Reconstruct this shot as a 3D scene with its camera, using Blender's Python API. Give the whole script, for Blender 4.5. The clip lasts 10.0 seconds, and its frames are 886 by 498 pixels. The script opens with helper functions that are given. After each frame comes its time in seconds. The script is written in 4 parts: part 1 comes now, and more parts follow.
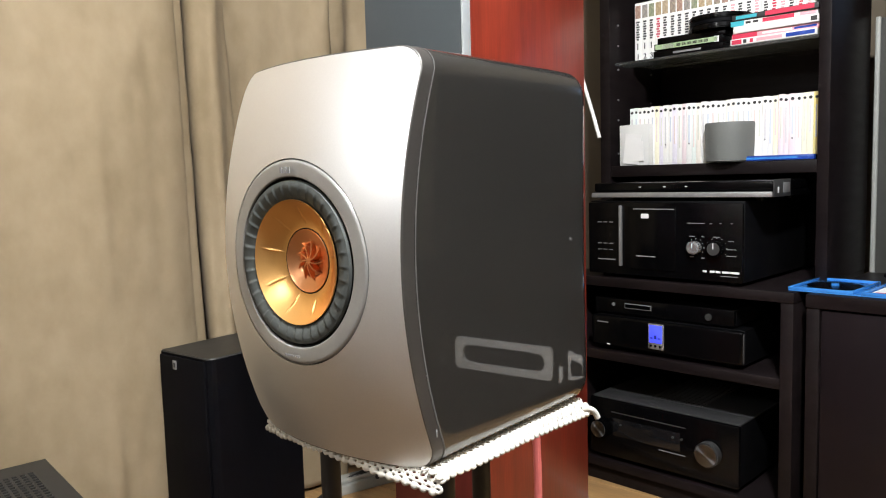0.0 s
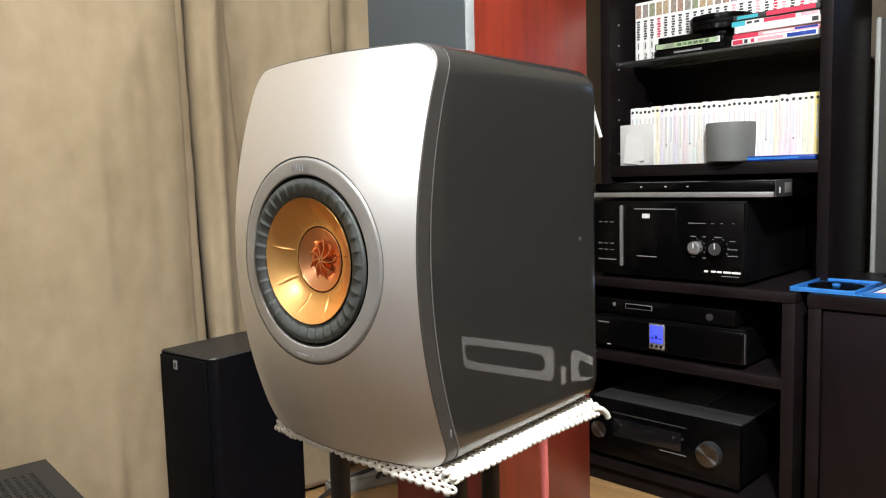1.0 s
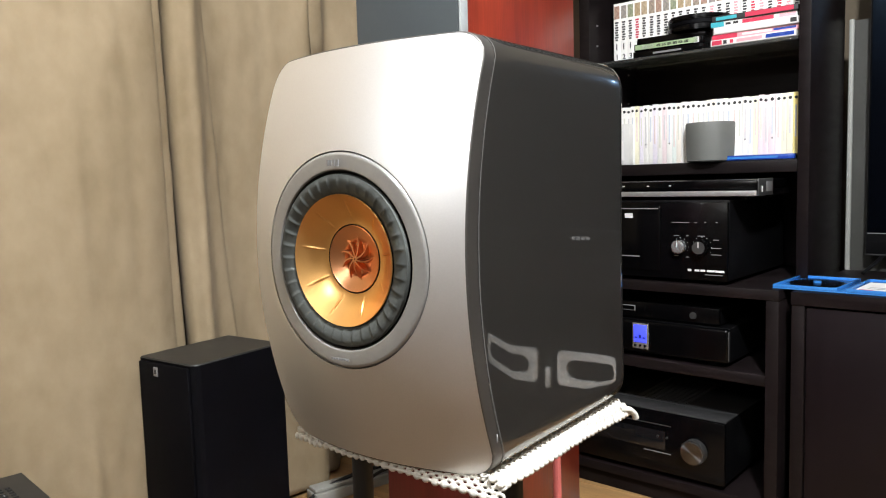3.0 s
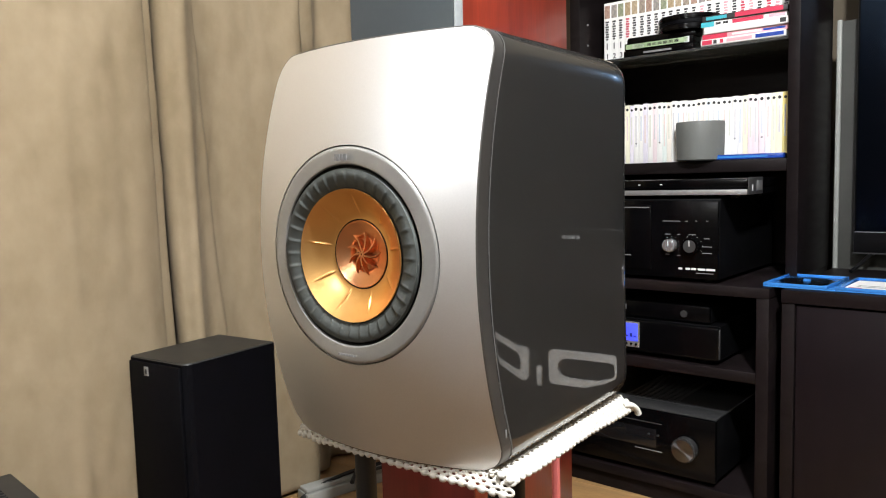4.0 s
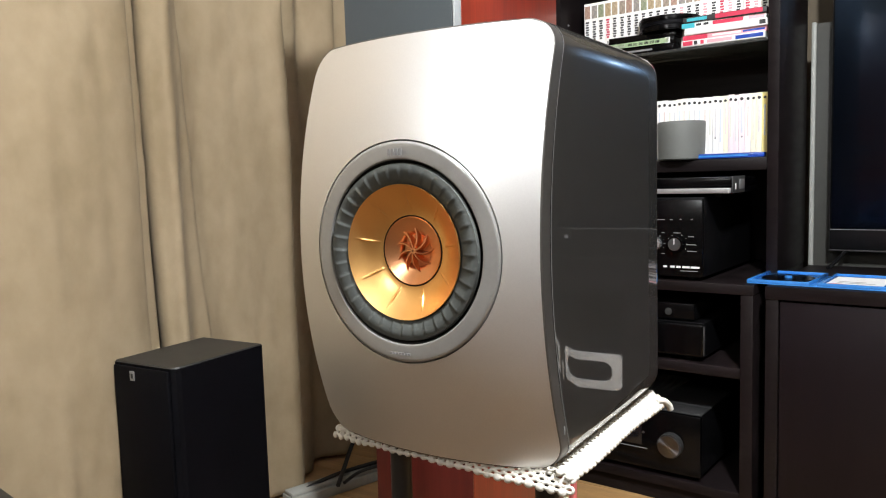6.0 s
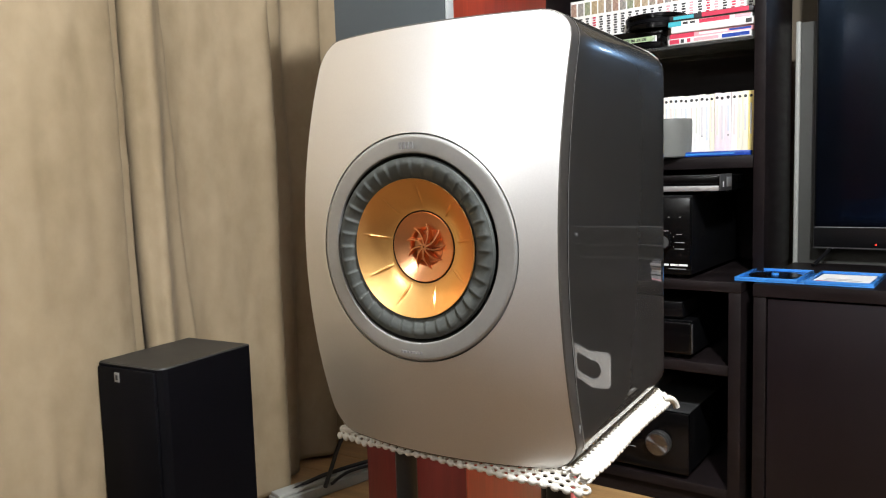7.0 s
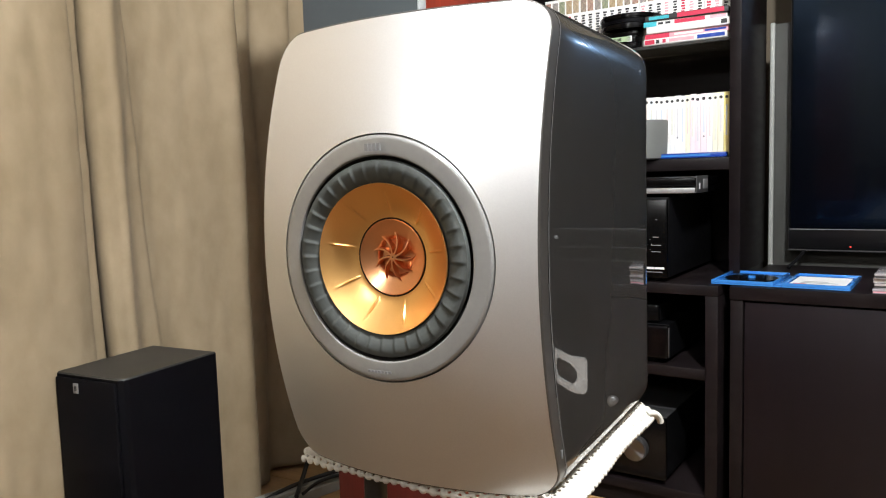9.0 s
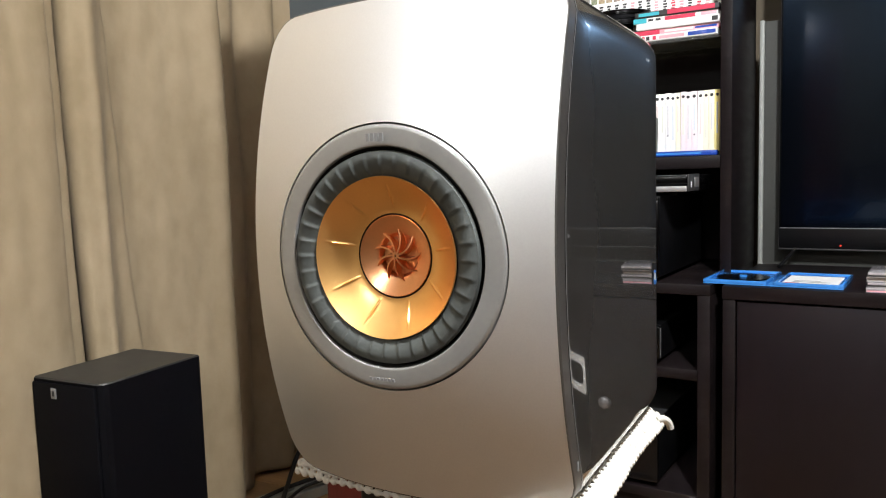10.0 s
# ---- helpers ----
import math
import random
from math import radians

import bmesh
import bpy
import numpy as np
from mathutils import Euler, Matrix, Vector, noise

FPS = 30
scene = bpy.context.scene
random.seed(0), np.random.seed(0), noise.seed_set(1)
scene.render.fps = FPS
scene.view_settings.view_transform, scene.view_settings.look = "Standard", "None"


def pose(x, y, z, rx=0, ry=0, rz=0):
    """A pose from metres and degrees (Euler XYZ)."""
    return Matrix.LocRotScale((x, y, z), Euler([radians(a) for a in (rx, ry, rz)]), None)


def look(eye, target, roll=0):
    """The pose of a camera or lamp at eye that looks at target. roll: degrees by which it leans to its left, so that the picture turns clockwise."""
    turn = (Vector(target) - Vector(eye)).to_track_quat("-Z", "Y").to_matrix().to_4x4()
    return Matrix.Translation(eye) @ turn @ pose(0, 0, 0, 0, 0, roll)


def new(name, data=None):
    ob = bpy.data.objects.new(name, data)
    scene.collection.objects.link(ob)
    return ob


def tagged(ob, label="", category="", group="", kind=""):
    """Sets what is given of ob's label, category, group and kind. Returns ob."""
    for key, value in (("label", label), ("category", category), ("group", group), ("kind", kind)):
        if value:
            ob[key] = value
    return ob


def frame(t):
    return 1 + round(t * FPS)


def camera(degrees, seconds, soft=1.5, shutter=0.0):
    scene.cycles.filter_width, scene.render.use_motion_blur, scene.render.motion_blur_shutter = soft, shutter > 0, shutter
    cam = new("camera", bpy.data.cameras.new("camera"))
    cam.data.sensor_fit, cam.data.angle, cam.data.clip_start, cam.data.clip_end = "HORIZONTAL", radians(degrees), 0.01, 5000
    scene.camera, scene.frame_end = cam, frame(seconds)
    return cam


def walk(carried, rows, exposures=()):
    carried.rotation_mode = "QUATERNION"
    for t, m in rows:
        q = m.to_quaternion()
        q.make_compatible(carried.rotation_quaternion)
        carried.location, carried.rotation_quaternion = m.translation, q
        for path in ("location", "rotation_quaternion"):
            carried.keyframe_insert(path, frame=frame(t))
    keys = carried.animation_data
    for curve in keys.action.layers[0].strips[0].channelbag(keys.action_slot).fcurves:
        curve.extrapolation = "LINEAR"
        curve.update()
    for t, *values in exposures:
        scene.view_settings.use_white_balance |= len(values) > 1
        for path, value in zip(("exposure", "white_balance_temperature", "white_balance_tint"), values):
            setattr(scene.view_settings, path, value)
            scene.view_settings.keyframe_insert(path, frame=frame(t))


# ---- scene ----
cam = camera(60.9, 10.0, soft=1.1)
PATH = [
    (0, (0.008, -0.001, 0.871), (-1.277, 1.52, 0.683), -1.6),
    (0.5, (0.005, -0.002, 0.871), (-1.275, 1.523, 0.683), -1.5),
    (1, (-0.005, -0.007, 0.87), (-1.281, 1.521, 0.682), -1.5),
    (1.5, (-0.018, -0.013, 0.868), (-1.279, 1.528, 0.682), -1.6),
    (2, (-0.036, -0.018, 0.867), (-1.263, 1.55, 0.679), -1.6),
    (2.5, (-0.054, -0.023, 0.867), (-1.262, 1.56, 0.68), -1.7),
    (4, (-0.08, -0.035, 0.863), (-1.244, 1.581, 0.677), -1.6),
    (4.5, (-0.094, -0.042, 0.861), (-1.235, 1.589, 0.671), -1.7),
    (5, (-0.116, -0.055, 0.859), (-1.231, 1.594, 0.67), -1.7),
    (5.5, (-0.128, -0.063, 0.861), (-1.225, 1.599, 0.674), -1.7),
    (7, (-0.166, -0.069, 0.858), (-1.197, 1.635, 0.668), -1.7),
    (7.5, (-0.173, -0.063, 0.856), (-1.182, 1.653, 0.665), -1.7),
    (8, (-0.171, -0.063, 0.862), (-1.173, 1.658, 0.674), -1.7),
    (8.5, (-0.176, -0.052, 0.864), (-1.172, 1.672, 0.674), -1.7),
    (9, (-0.185, -0.032, 0.86), (-1.157, 1.705, 0.671), -1.7),
    (9.5, (-0.198, -0.019, 0.859), (-1.159, 1.724, 0.669), -1.7),
    (10, (-0.214, -0.01, 0.856), (-1.146, 1.749, 0.666), -1.7),
]
walk(cam, [(t, look(eye, target, roll)) for t, eye, target, roll in PATH])

# ---- light ----
scene.view_settings.exposure = 0.0
world = bpy.data.worlds.new("world")
world.use_nodes = True
world.node_tree.nodes["Background"].inputs["Color"].default_value = (0.9, 0.95, 1.0, 1)
world.node_tree.nodes["Background"].inputs["Strength"].default_value = 0.02
scene.world = world

# two pendant bulbs: one beside the loudspeaker, one farther back in the room
LAMPS = (((0.22, 0.13, 2.20), 288.0), ((-0.69, -1.85, 2.02), 48.0))
for place, power in LAMPS:
    lamp_data = bpy.data.lights.new("ceiling_bulb", "POINT")
    lamp_data.energy, lamp_data.shadow_soft_size, lamp_data.color = power, 0.07, (0.95, 0.978, 1.01)
    lamp = new("ceiling_bulb", lamp_data)
    lamp.location = place


# ---- materials ----
def mat(name, color, rough=0.5, metal=0.0, vary=0.12, scale=8.0, fine=60.0, bump=0.0, coat=0.0, sheen=0.0, spec=0.5,
        stretch=(1, 1, 1), second=None, mix_scale=3.0, random_tint=0.0, rough_vary=0.08, bump_scale=None):
    """A surface with a slow and a fine variation of colour, roughness and relief."""
    m = bpy.data.materials.new(name)
    m.use_nodes = True
    nt = m.node_tree
    b = nt.nodes["Principled BSDF"]
    b.inputs["Roughness"].default_value = rough
    b.inputs["Metallic"].default_value = metal
    b.inputs["Coat Weight"].default_value = coat
    b.inputs["Coat Roughness"].default_value = 0.025
    b.inputs["Sheen Weight"].default_value = sheen
    b.inputs["Specular IOR Level"].default_value = spec
    tc = nt.nodes.new("ShaderNodeTexCoord")
    mp = nt.nodes.new("ShaderNodeMapping")
    mp.inputs["Scale"].default_value = stretch
    nt.links.new(tc.outputs["Object"], mp.inputs["Vector"])
    n1 = nt.nodes.new("ShaderNodeTexNoise")
    n1.inputs["Scale"].default_value, n1.inputs["Detail"].default_value = scale, 4.0
    n2 = nt.nodes.new("ShaderNodeTexNoise")
    n2.inputs["Scale"].default_value, n2.inputs["Detail"].default_value = fine, 3.0
    for n in (n1, n2):
        nt.links.new(mp.outputs["Vector"], n.inputs["Vector"])
    add = nt.nodes.new("ShaderNodeMath")
    add.operation = "MULTIPLY_ADD"
    add.inputs[1].default_value = 0.65
    nt.links.new(n1.outputs["Fac"], add.inputs[0])
    half = nt.nodes.new("ShaderNodeMath")
    half.operation = "MULTIPLY"
    half.inputs[1].default_value = 0.35
    nt.links.new(n2.outputs["Fac"], half.inputs[0])
    nt.links.new(half.outputs[0], add.inputs[2])
    ramp = nt.nodes.new("ShaderNodeValToRGB")
    ramp.color_ramp.elements[0].position, ramp.color_ramp.elements[1].position = 0.3, 0.7
    lo = [max(0.0, c * (1 - vary)) for c in color]
    hi = [min(1.0, c * (1 + vary)) for c in (second or color)]
    ramp.color_ramp.elements[0].color = (*lo, 1)
    ramp.color_ramp.elements[1].color = (*hi, 1)
    nt.links.new(add.outputs[0], ramp.inputs["Fac"])
    out = ramp.outputs["Color"]
    if random_tint:
        info = nt.nodes.new("ShaderNodeObjectInfo")
        hsv = nt.nodes.new("ShaderNodeHueSaturation")
        mr = nt.nodes.new("ShaderNodeMapRange")
        mr.inputs["To Min"].default_value, mr.inputs["To Max"].default_value = 1 - random_tint, 1 + random_tint
        nt.links.new(info.outputs["Random"], mr.inputs["Value"])
        nt.links.new(mr.outputs["Result"], hsv.inputs["Value"])
        nt.links.new(out, hsv.inputs["Color"])
        out = hsv.outputs["Color"]
    nt.links.new(out, b.inputs["Base Color"])
    rr = nt.nodes.new("ShaderNodeMapRange")
    rr.inputs["To Min"].default_value, rr.inputs["To Max"].default_value = max(0.02, rough - rough_vary), min(1.0, rough + rough_vary)
    nt.links.new(n1.outputs["Fac"], rr.inputs["Value"])
    nt.links.new(rr.outputs["Result"], b.inputs["Roughness"])
    if bump:
        bp = nt.nodes.new("ShaderNodeBump")
        bp.inputs["Strength"].default_value = 1.0
        bp.inputs["Distance"].default_value = bump
        nt.links.new(add.outputs[0] if bump_scale is None else n2.outputs["Fac"], bp.inputs["Height"])
        nt.links.new(bp.outputs["Normal"], b.inputs["Normal"])
    return m


def glow(name, color, strength):
    m = mat(name, color, 0.3)
    b = m.node_tree.nodes["Principled BSDF"]
    b.inputs["Emission Color"].default_value = (*color, 1)
    b.inputs["Emission Strength"].default_value = strength
    return m


SILVER = mat("silver_metallic_paint", (0.80, 0.80, 0.795), 0.44, 0.90, 0.05, 3, 900, coat=0.12, rough_vary=0.03)
EDGE = mat("grey_edge_paint", (0.075, 0.070, 0.064), 0.45, 0.6, 0.06, 5, 700, coat=0.1)
GLOSS = mat("titanium_grey_gloss_lacquer", (0.0205, 0.0195, 0.0176), 0.42, 0.0, 0.10, 4, 500, spec=0.15, coat=1.0, rough_vary=0.04)
GLOSS.node_tree.nodes["Principled BSDF"].inputs["Coat Roughness"].default_value = 0.006
GLOSS.node_tree.nodes["Principled BSDF"].inputs["Coat IOR"].default_value = 1.65
TRIM = mat("bright_trim", (0.11, 0.108, 0.105), 0.4, 0.1, 0.05)
RING = mat("satin_grey_ring", (0.36, 0.358, 0.345), 0.33, 0.50, 0.08, 25, 300, coat=0.6, rough_vary=0.1)
RUBBER = mat("ribbed_rubber", (0.050, 0.055, 0.051), 0.65, 0.0, 0.12, 30, 300)
DARK = mat("shadow_gap", (0.012, 0.012, 0.012), 0.6)
GOLD = mat("gold_anodised_cone", (1.0, 0.56, 0.20), 0.34, 0.92, 0.05, 30, 700, coat=0.1, rough_vary=0.05)
COPPER = mat("copper_waveguide", (0.94, 0.46, 0.23), 0.31, 0.95, 0.06, 40, 700)
COTTON = mat("white_crochet_cotton", (0.52, 0.495, 0.44), 0.9, 0.0, 0.10, 160, 700, 0.0006)
BLACKPOST = mat("black_powder_coat", (0.018, 0.018, 0.019), 0.45, 0.2, 0.15, 20, 600, 0.0001)
CURTAIN = mat("beige_velvet_curtain", (0.232, 0.172, 0.094), 0.85, 0.0, 0.08, 3.5, 26.0, 0.002, sheen=0.02, stretch=(1, 1, 0.7), second=(0.296, 0.229, 0.143))
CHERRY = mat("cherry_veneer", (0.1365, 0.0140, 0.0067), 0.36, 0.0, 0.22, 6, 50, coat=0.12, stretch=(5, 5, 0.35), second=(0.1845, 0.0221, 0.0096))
# cherry grain again at a third of its colour, for the lower front
DARKCHERRY = mat("dark_cherry_veneer", (0.0440, 0.0047, 0.0035), 0.36, 0.0, 0.25, 6, 50, coat=0.08, stretch=(5, 5, 0.35), second=(0.0560, 0.0070, 0.0047))
GRILLE = mat("blue_grey_grille_cloth", (0.030, 0.038, 0.041), 0.85, 0.0, 0.08, 12, 900, 0.0005, sheen=0.1)
GRILLE_EDGE = mat("grey_grille_frame", (0.30, 0.32, 0.32), 0.55)
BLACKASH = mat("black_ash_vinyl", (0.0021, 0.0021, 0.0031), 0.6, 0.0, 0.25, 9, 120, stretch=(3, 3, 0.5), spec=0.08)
# black ash again, about ten times paler, on the top panel only
BLACKTOP = mat("paler_black_ash", (0.0204, 0.0195, 0.0170), 0.50, 0.0, 0.2, 9, 120, 0.0002)
RACK = mat("black_brown_wood_veneer", (0.0060, 0.0042, 0.0044), 0.45, 0.0, 0.25, 8, 70, stretch=(1, 1, 6), second=(0.0092, 0.0067, 0.0069), spec=0.12)
DOOR = mat("dark_brown_cabinet_door", (0.0062, 0.0039, 0.0049), 0.5, 0.0, 0.2, 7, 60, 0.0, stretch=(6, 6, 0.6), spec=0.16)
BLACKPLASTIC = mat("black_plastic", (0.0016, 0.0016, 0.0019), 0.20, 0.0, 0.2, 25, 400, rough_vary=0.06, spec=0.16)
BLACKMETAL = mat("black_metal_case", (0.0022, 0.0022, 0.0026), 0.5, 0.0, 0.15, 20, 500, 0.0001, spec=0.12)
GREYTOP = mat("grey_vented_steel", (0.045, 0.045, 0.045), 0.5, 0.3, 0.12, 20, 500)
BRUSHED = mat("brushed_aluminium", (0.30, 0.30, 0.30), 0.38, 0.5, 0.05, 12, 300)
CHROME = mat("polished_metal_knob", (0.55, 0.55, 0.56), 0.24, 0.75, 0.05)
SPUN = mat("spun_dark_metal", (0.22, 0.22, 0.225), 0.32, 1.0, 0.1)
tangent = SPUN.node_tree.nodes.new("ShaderNodeTangent")
tangent.direction_type, tangent.axis = "RADIAL", "Y"
SPUN.node_tree.links.new(tangent.outputs["Tangent"], SPUN.node_tree.nodes["Principled BSDF"].inputs["Tangent"])
SPUN.node_tree.nodes["Principled BSDF"].inputs["Anisotropic"].default_value = 0.92
MARK = mat("pale_printed_mark", (0.75, 0.75, 0.75), 0.5)
DIMMARK = mat("dim_printed_mark", (0.20, 0.20, 0.20), 0.5)
BLUELCD = glow("blue_display", (0.055, 0.075, 0.80), 0.9)
LCDMARK = mat("display_digits", (0.02, 0.03, 0.25), 0.3)
SCREEN = mat("black_tv_screen", (0.0012, 0.0015, 0.0026), 0.24, 0.0, 0.1, 3, 200, rough_vary=0.03, spec=0.42, coat=0.12)
SCREEN.node_tree.nodes["Principled BSDF"].inputs["Specular Tint"].default_value = (0.35, 0.62, 1.0, 1)
BEZEL = mat("tv_bezel", (0.004, 0.004, 0.0045), 0.30, 0.0, 0.1, spec=0.2)
BOARD = mat("pale_grey_board", (0.29, 0.295, 0.27), 0.55, 0.0, 0.06, 4, 90)
BOARDEDGE = mat("white_board_edge", (0.86, 0.86, 0.84), 0.5)
BLUE = mat("blue_translucent_plastic", (0.0382, 0.2040, 0.5610), 0.22, 0.0, 0.1, 30, 200, coat=0.5)
DEEPBLUE = mat("deep_blue_plastic", (0.010, 0.05, 0.30), 0.25, 0.0, 0.1, coat=0.4)
PAPER = mat("white_paper", (0.7600, 0.7505, 0.7315), 0.7, 0.0, 0.03, 30, 300)
PAGE = mat("cream_pages", (0.62, 0.55, 0.42), 0.85, 0.0, 0.08, 30, 300)
REDPRINT = mat("red_print", (0.55, 0.032, 0.075), 0.5, 0.0, 0.1)
PINKPRINT = mat("pink_print", (0.75, 0.36, 0.40), 0.55)
INK = mat("black_ink", (0.03, 0.03, 0.03), 0.6)
GREENPRINT = mat("green_print", (0.36, 0.48, 0.28), 0.5)
CYANPRINT = mat("cyan_print", (0.05, 0.42, 0.50), 0.5)
GREYCUP = mat("matt_grey_plastic", (0.125, 0.130, 0.120), 0.6, 0.0, 0.06, 20, 400)
CLEARBIN = mat("milky_plastic_bin", (0.66, 0.66, 0.64), 0.35, 0.0, 0.05, 20, 200)
GLASS = mat("smoked_glass_shelf", (0.50, 0.52, 0.51), 0.03, 0.0, 0.05, rough_vary=0.01)
GLASS.node_tree.nodes["Principled BSDF"].inputs["Transmission Weight"].default_value = 0.92
GLASS.node_tree.nodes["Principled BSDF"].inputs["IOR"].default_value = 1.45
WALL = mat("painted_wall", (0.108, 0.084, 0.054), 0.8, 0.0, 0.05, 2, 80, 0.0003)
CEIL = mat("white_ceiling", (0.66, 0.655, 0.645), 0.85, 0.0, 0.03, 2, 80)
WOOD = mat("honey_laminate_floor", (0.34, 0.195, 0.080), 0.42, 0.0, 0.18, 5, 60, 0.0001, stretch=(0.6, 7, 7), second=(0.44, 0.26, 0.11), random_tint=0.12)
# stand-in for the floor out of view, kept dark to weaken bounced light
UNSEENFLOOR = mat("dark_unseen_floor", (0.072, 0.038, 0.013), 0.95, 0.0, 0.2, 15, 400, 0.002)
SKIRT = mat("grey_white_plastic", (0.33, 0.33, 0.30), 0.5, 0.0, 0.06)
PINKCABLE = mat("pink_cable_sheath", (0.72, 0.18, 0.17), 0.4)
WHITECABLE = mat("white_cable_sheath", (0.75, 0.74, 0.72), 0.45)
BLACKCABLE = mat("black_cable_sheath", (0.012, 0.012, 0.012), 0.5)


# ---- builders ----
def finish(bm, name, material, angle=35):
    me = bpy.data.meshes.new(name)
    bmesh.ops.recalc_face_normals(bm, faces=bm.faces)
    bm.to_mesh(me)
    bm.free()
    me.polygons.foreach_set("use_smooth", [True] * len(me.polygons))
    me.set_sharp_from_angle(angle=radians(angle))
    me.materials.append(material)
    return me


def part(name, bm, material, parent=None, label="", angle=35):
    ob = new(name, finish(bm, name, material, angle))
    if parent is not None:
        ob.parent = parent
    if label:
        ob["label"] = label
    return ob


def thing(name, m, label, category, group="", kind=""):
    ob = new(name)
    ob.empty_display_size = 0.05
    ob.matrix_world = m
    return tagged(ob, label, category, group, kind)


def add_box(bm, x0, x1, y0, y1, z0, z1, bevel=0.0, seg=2):
    made = bmesh.ops.create_cube(bm, size=1.0)["verts"]
    for v in made:
        v.co = Vector((x0 + (v.co.x + 0.5) * (x1 - x0), y0 + (v.co.y + 0.5) * (y1 - y0), z0 + (v.co.z + 0.5) * (z1 - z0)))
    if bevel:
        edges = list({e for v in made for e in v.link_edges})
        bmesh.ops.bevel(bm, geom=edges, offset=bevel, segments=seg, affect="EDGES", profile=0.5)


def box(name, x0, x1, y0, y1, z0, z1, material, parent=None, bevel=0.0015, label="", seg=2):
    bm = bmesh.new()
    add_box(bm, x0, x1, y0, y1, z0, z1, min(bevel, 0.45 * min(x1 - x0, y1 - y0, z1 - z0)), seg)
    return part(name, bm, material, parent, label)


def lathe(profile, seg=96, wave=None):
    """A turned form about the y axis; profile of (radius, depth). wave(radius, angle) adds depth."""
    bm = bmesh.new()
    rings = []
    for r, y in profile:
        if r < 1e-6:
            rings.append([bm.verts.new((0, y, 0))])
        else:
            rings.append([bm.verts.new((r * math.cos(2 * math.pi * i / seg), y + (wave(r, 2 * math.pi * i / seg) if wave else 0.0),
                                        r * math.sin(2 * math.pi * i / seg))) for i in range(seg)])
    for a, b in zip(rings, rings[1:]):
        for i in range(seg):
            j = (i + 1) % seg
            f = [a[i % len(a)], a[j % len(a)], b[j % len(b)], b[i % len(b)]]
            f = [v for k, v in enumerate(f) if v not in f[:k]]
            if len(f) > 2:
                bm.faces.new(f)
    return bm


def tube(points, radius, sides=10):
    """A round cable through the points, smoothed."""
    pts = [Vector(p) for p in points]
    path = []
    for i in range(len(pts) - 1):
        p0, p1, p2, p3 = pts[max(0, i - 1)], pts[i], pts[i + 1], pts[min(len(pts) - 1, i + 2)]
        for k in range(8):
            t = k / 8
            path.append(0.5 * ((2 * p1) + (p2 - p0) * t + (2 * p0 - 5 * p1 + 4 * p2 - p3) * t * t + (3 * p1 - p0 - 3 * p2 + p3) * t ** 3))
    path.append(pts[-1])
    bm = bmesh.new()
    rings = []
    for i, p in enumerate(path):
        d = (path[min(i + 1, len(path) - 1)] - path[max(i - 1, 0)]).normalized()
        u = d.cross(Vector((0.3, 0.2, 0.93))).normalized()
        w = d.cross(u)
        rings.append([bm.verts.new(p + radius * (math.cos(2 * math.pi * k / sides) * u + math.sin(2 * math.pi * k / sides) * w)) for k in range(sides)])
    for a, b in zip(rings, rings[1:]):
        for k in range(sides):
            bm.faces.new((a[k], a[(k + 1) % sides], b[(k + 1) % sides], b[k]))
    bm.faces.new(rings[0])
    bm.faces.new(rings[-1])
    return bm


def cylinder(bm, x, y, z, r, depth, axis="y", seg=40, bevel=0.0):
    m = Matrix.Translation((x, y, z)) @ (Matrix.Rotation(radians(90), 4, "X") if axis == "y" else Matrix.Identity(4))
    made = bmesh.ops.create_cone(bm, cap_ends=True, segments=seg, radius1=r, radius2=r, depth=depth, matrix=m)["verts"]
    if bevel:
        rim = [e for e in {e for v in made for e in v.link_edges} if any(len(f.verts) > 4 for f in e.link_faces)]
        bmesh.ops.bevel(bm, geom=rim, offset=bevel, segments=2, affect="EDGES")


def cyl(name, x, y, z, r, depth, material, parent=None, axis="y", seg=40, bevel=0.0, label=""):
    bm = bmesh.new()
    cylinder(bm, x, y, z, r, depth, axis, seg, bevel)
    return part(name, bm, material, parent, label)


def rounded(a, w, h, r):
    """Distance from the centre to the edge of a w by h rectangle with corners of radius r, at angle a."""
    c, s = abs(math.cos(a)), abs(math.sin(a))
    d = min(w / 2 / max(c, 1e-9), h / 2 / max(s, 1e-9))
    x, z = d * c, d * s
    ox, oz = w / 2 - r, h / 2 - r
    if x > ox and z > oz:
        b = c * ox + s * oz
        d = b + math.sqrt(max(0.0, b * b - (ox * ox + oz * oz - r * r)))
    return d


# ---- room ----
def setting(ob, label, category):
    return tagged(ob, label, category, kind="structure")


X0, X1, Y0, Y1, ZC = -1.80, 2.20, -2.20, 2.52, 2.42
floor = setting(box("floor", X0 - 0.1, X1 + 0.1, Y0 - 0.1, Y1 + 0.1, -0.12, -0.0118, UNSEENFLOOR, bevel=0), "honey laminate boards, with dark floor added out of view to cut bounce light", "floor")
setting(box("ceiling", X0 - 0.1, X1 + 0.1, Y0 - 0.1, Y1 + 0.1, ZC, ZC + 0.1, CEIL, bevel=0), "plain white painted ceiling", "ceiling")
setting(box("wall_west", X0 - 0.1, X0, Y0, Y1, -0.012, ZC, WALL, bevel=0), "painted wall behind the long curtain", "wall")
setting(box("wall_east", X1, X1 + 0.1, Y0, Y1, -0.012, ZC, WALL, bevel=0), "plain painted wall", "wall")
setting(box("wall_north", X0 - 0.1, X1 + 0.1, Y1, Y1 + 0.1, -0.012, ZC, WALL, bevel=0), "plain painted wall behind the shelving", "wall")
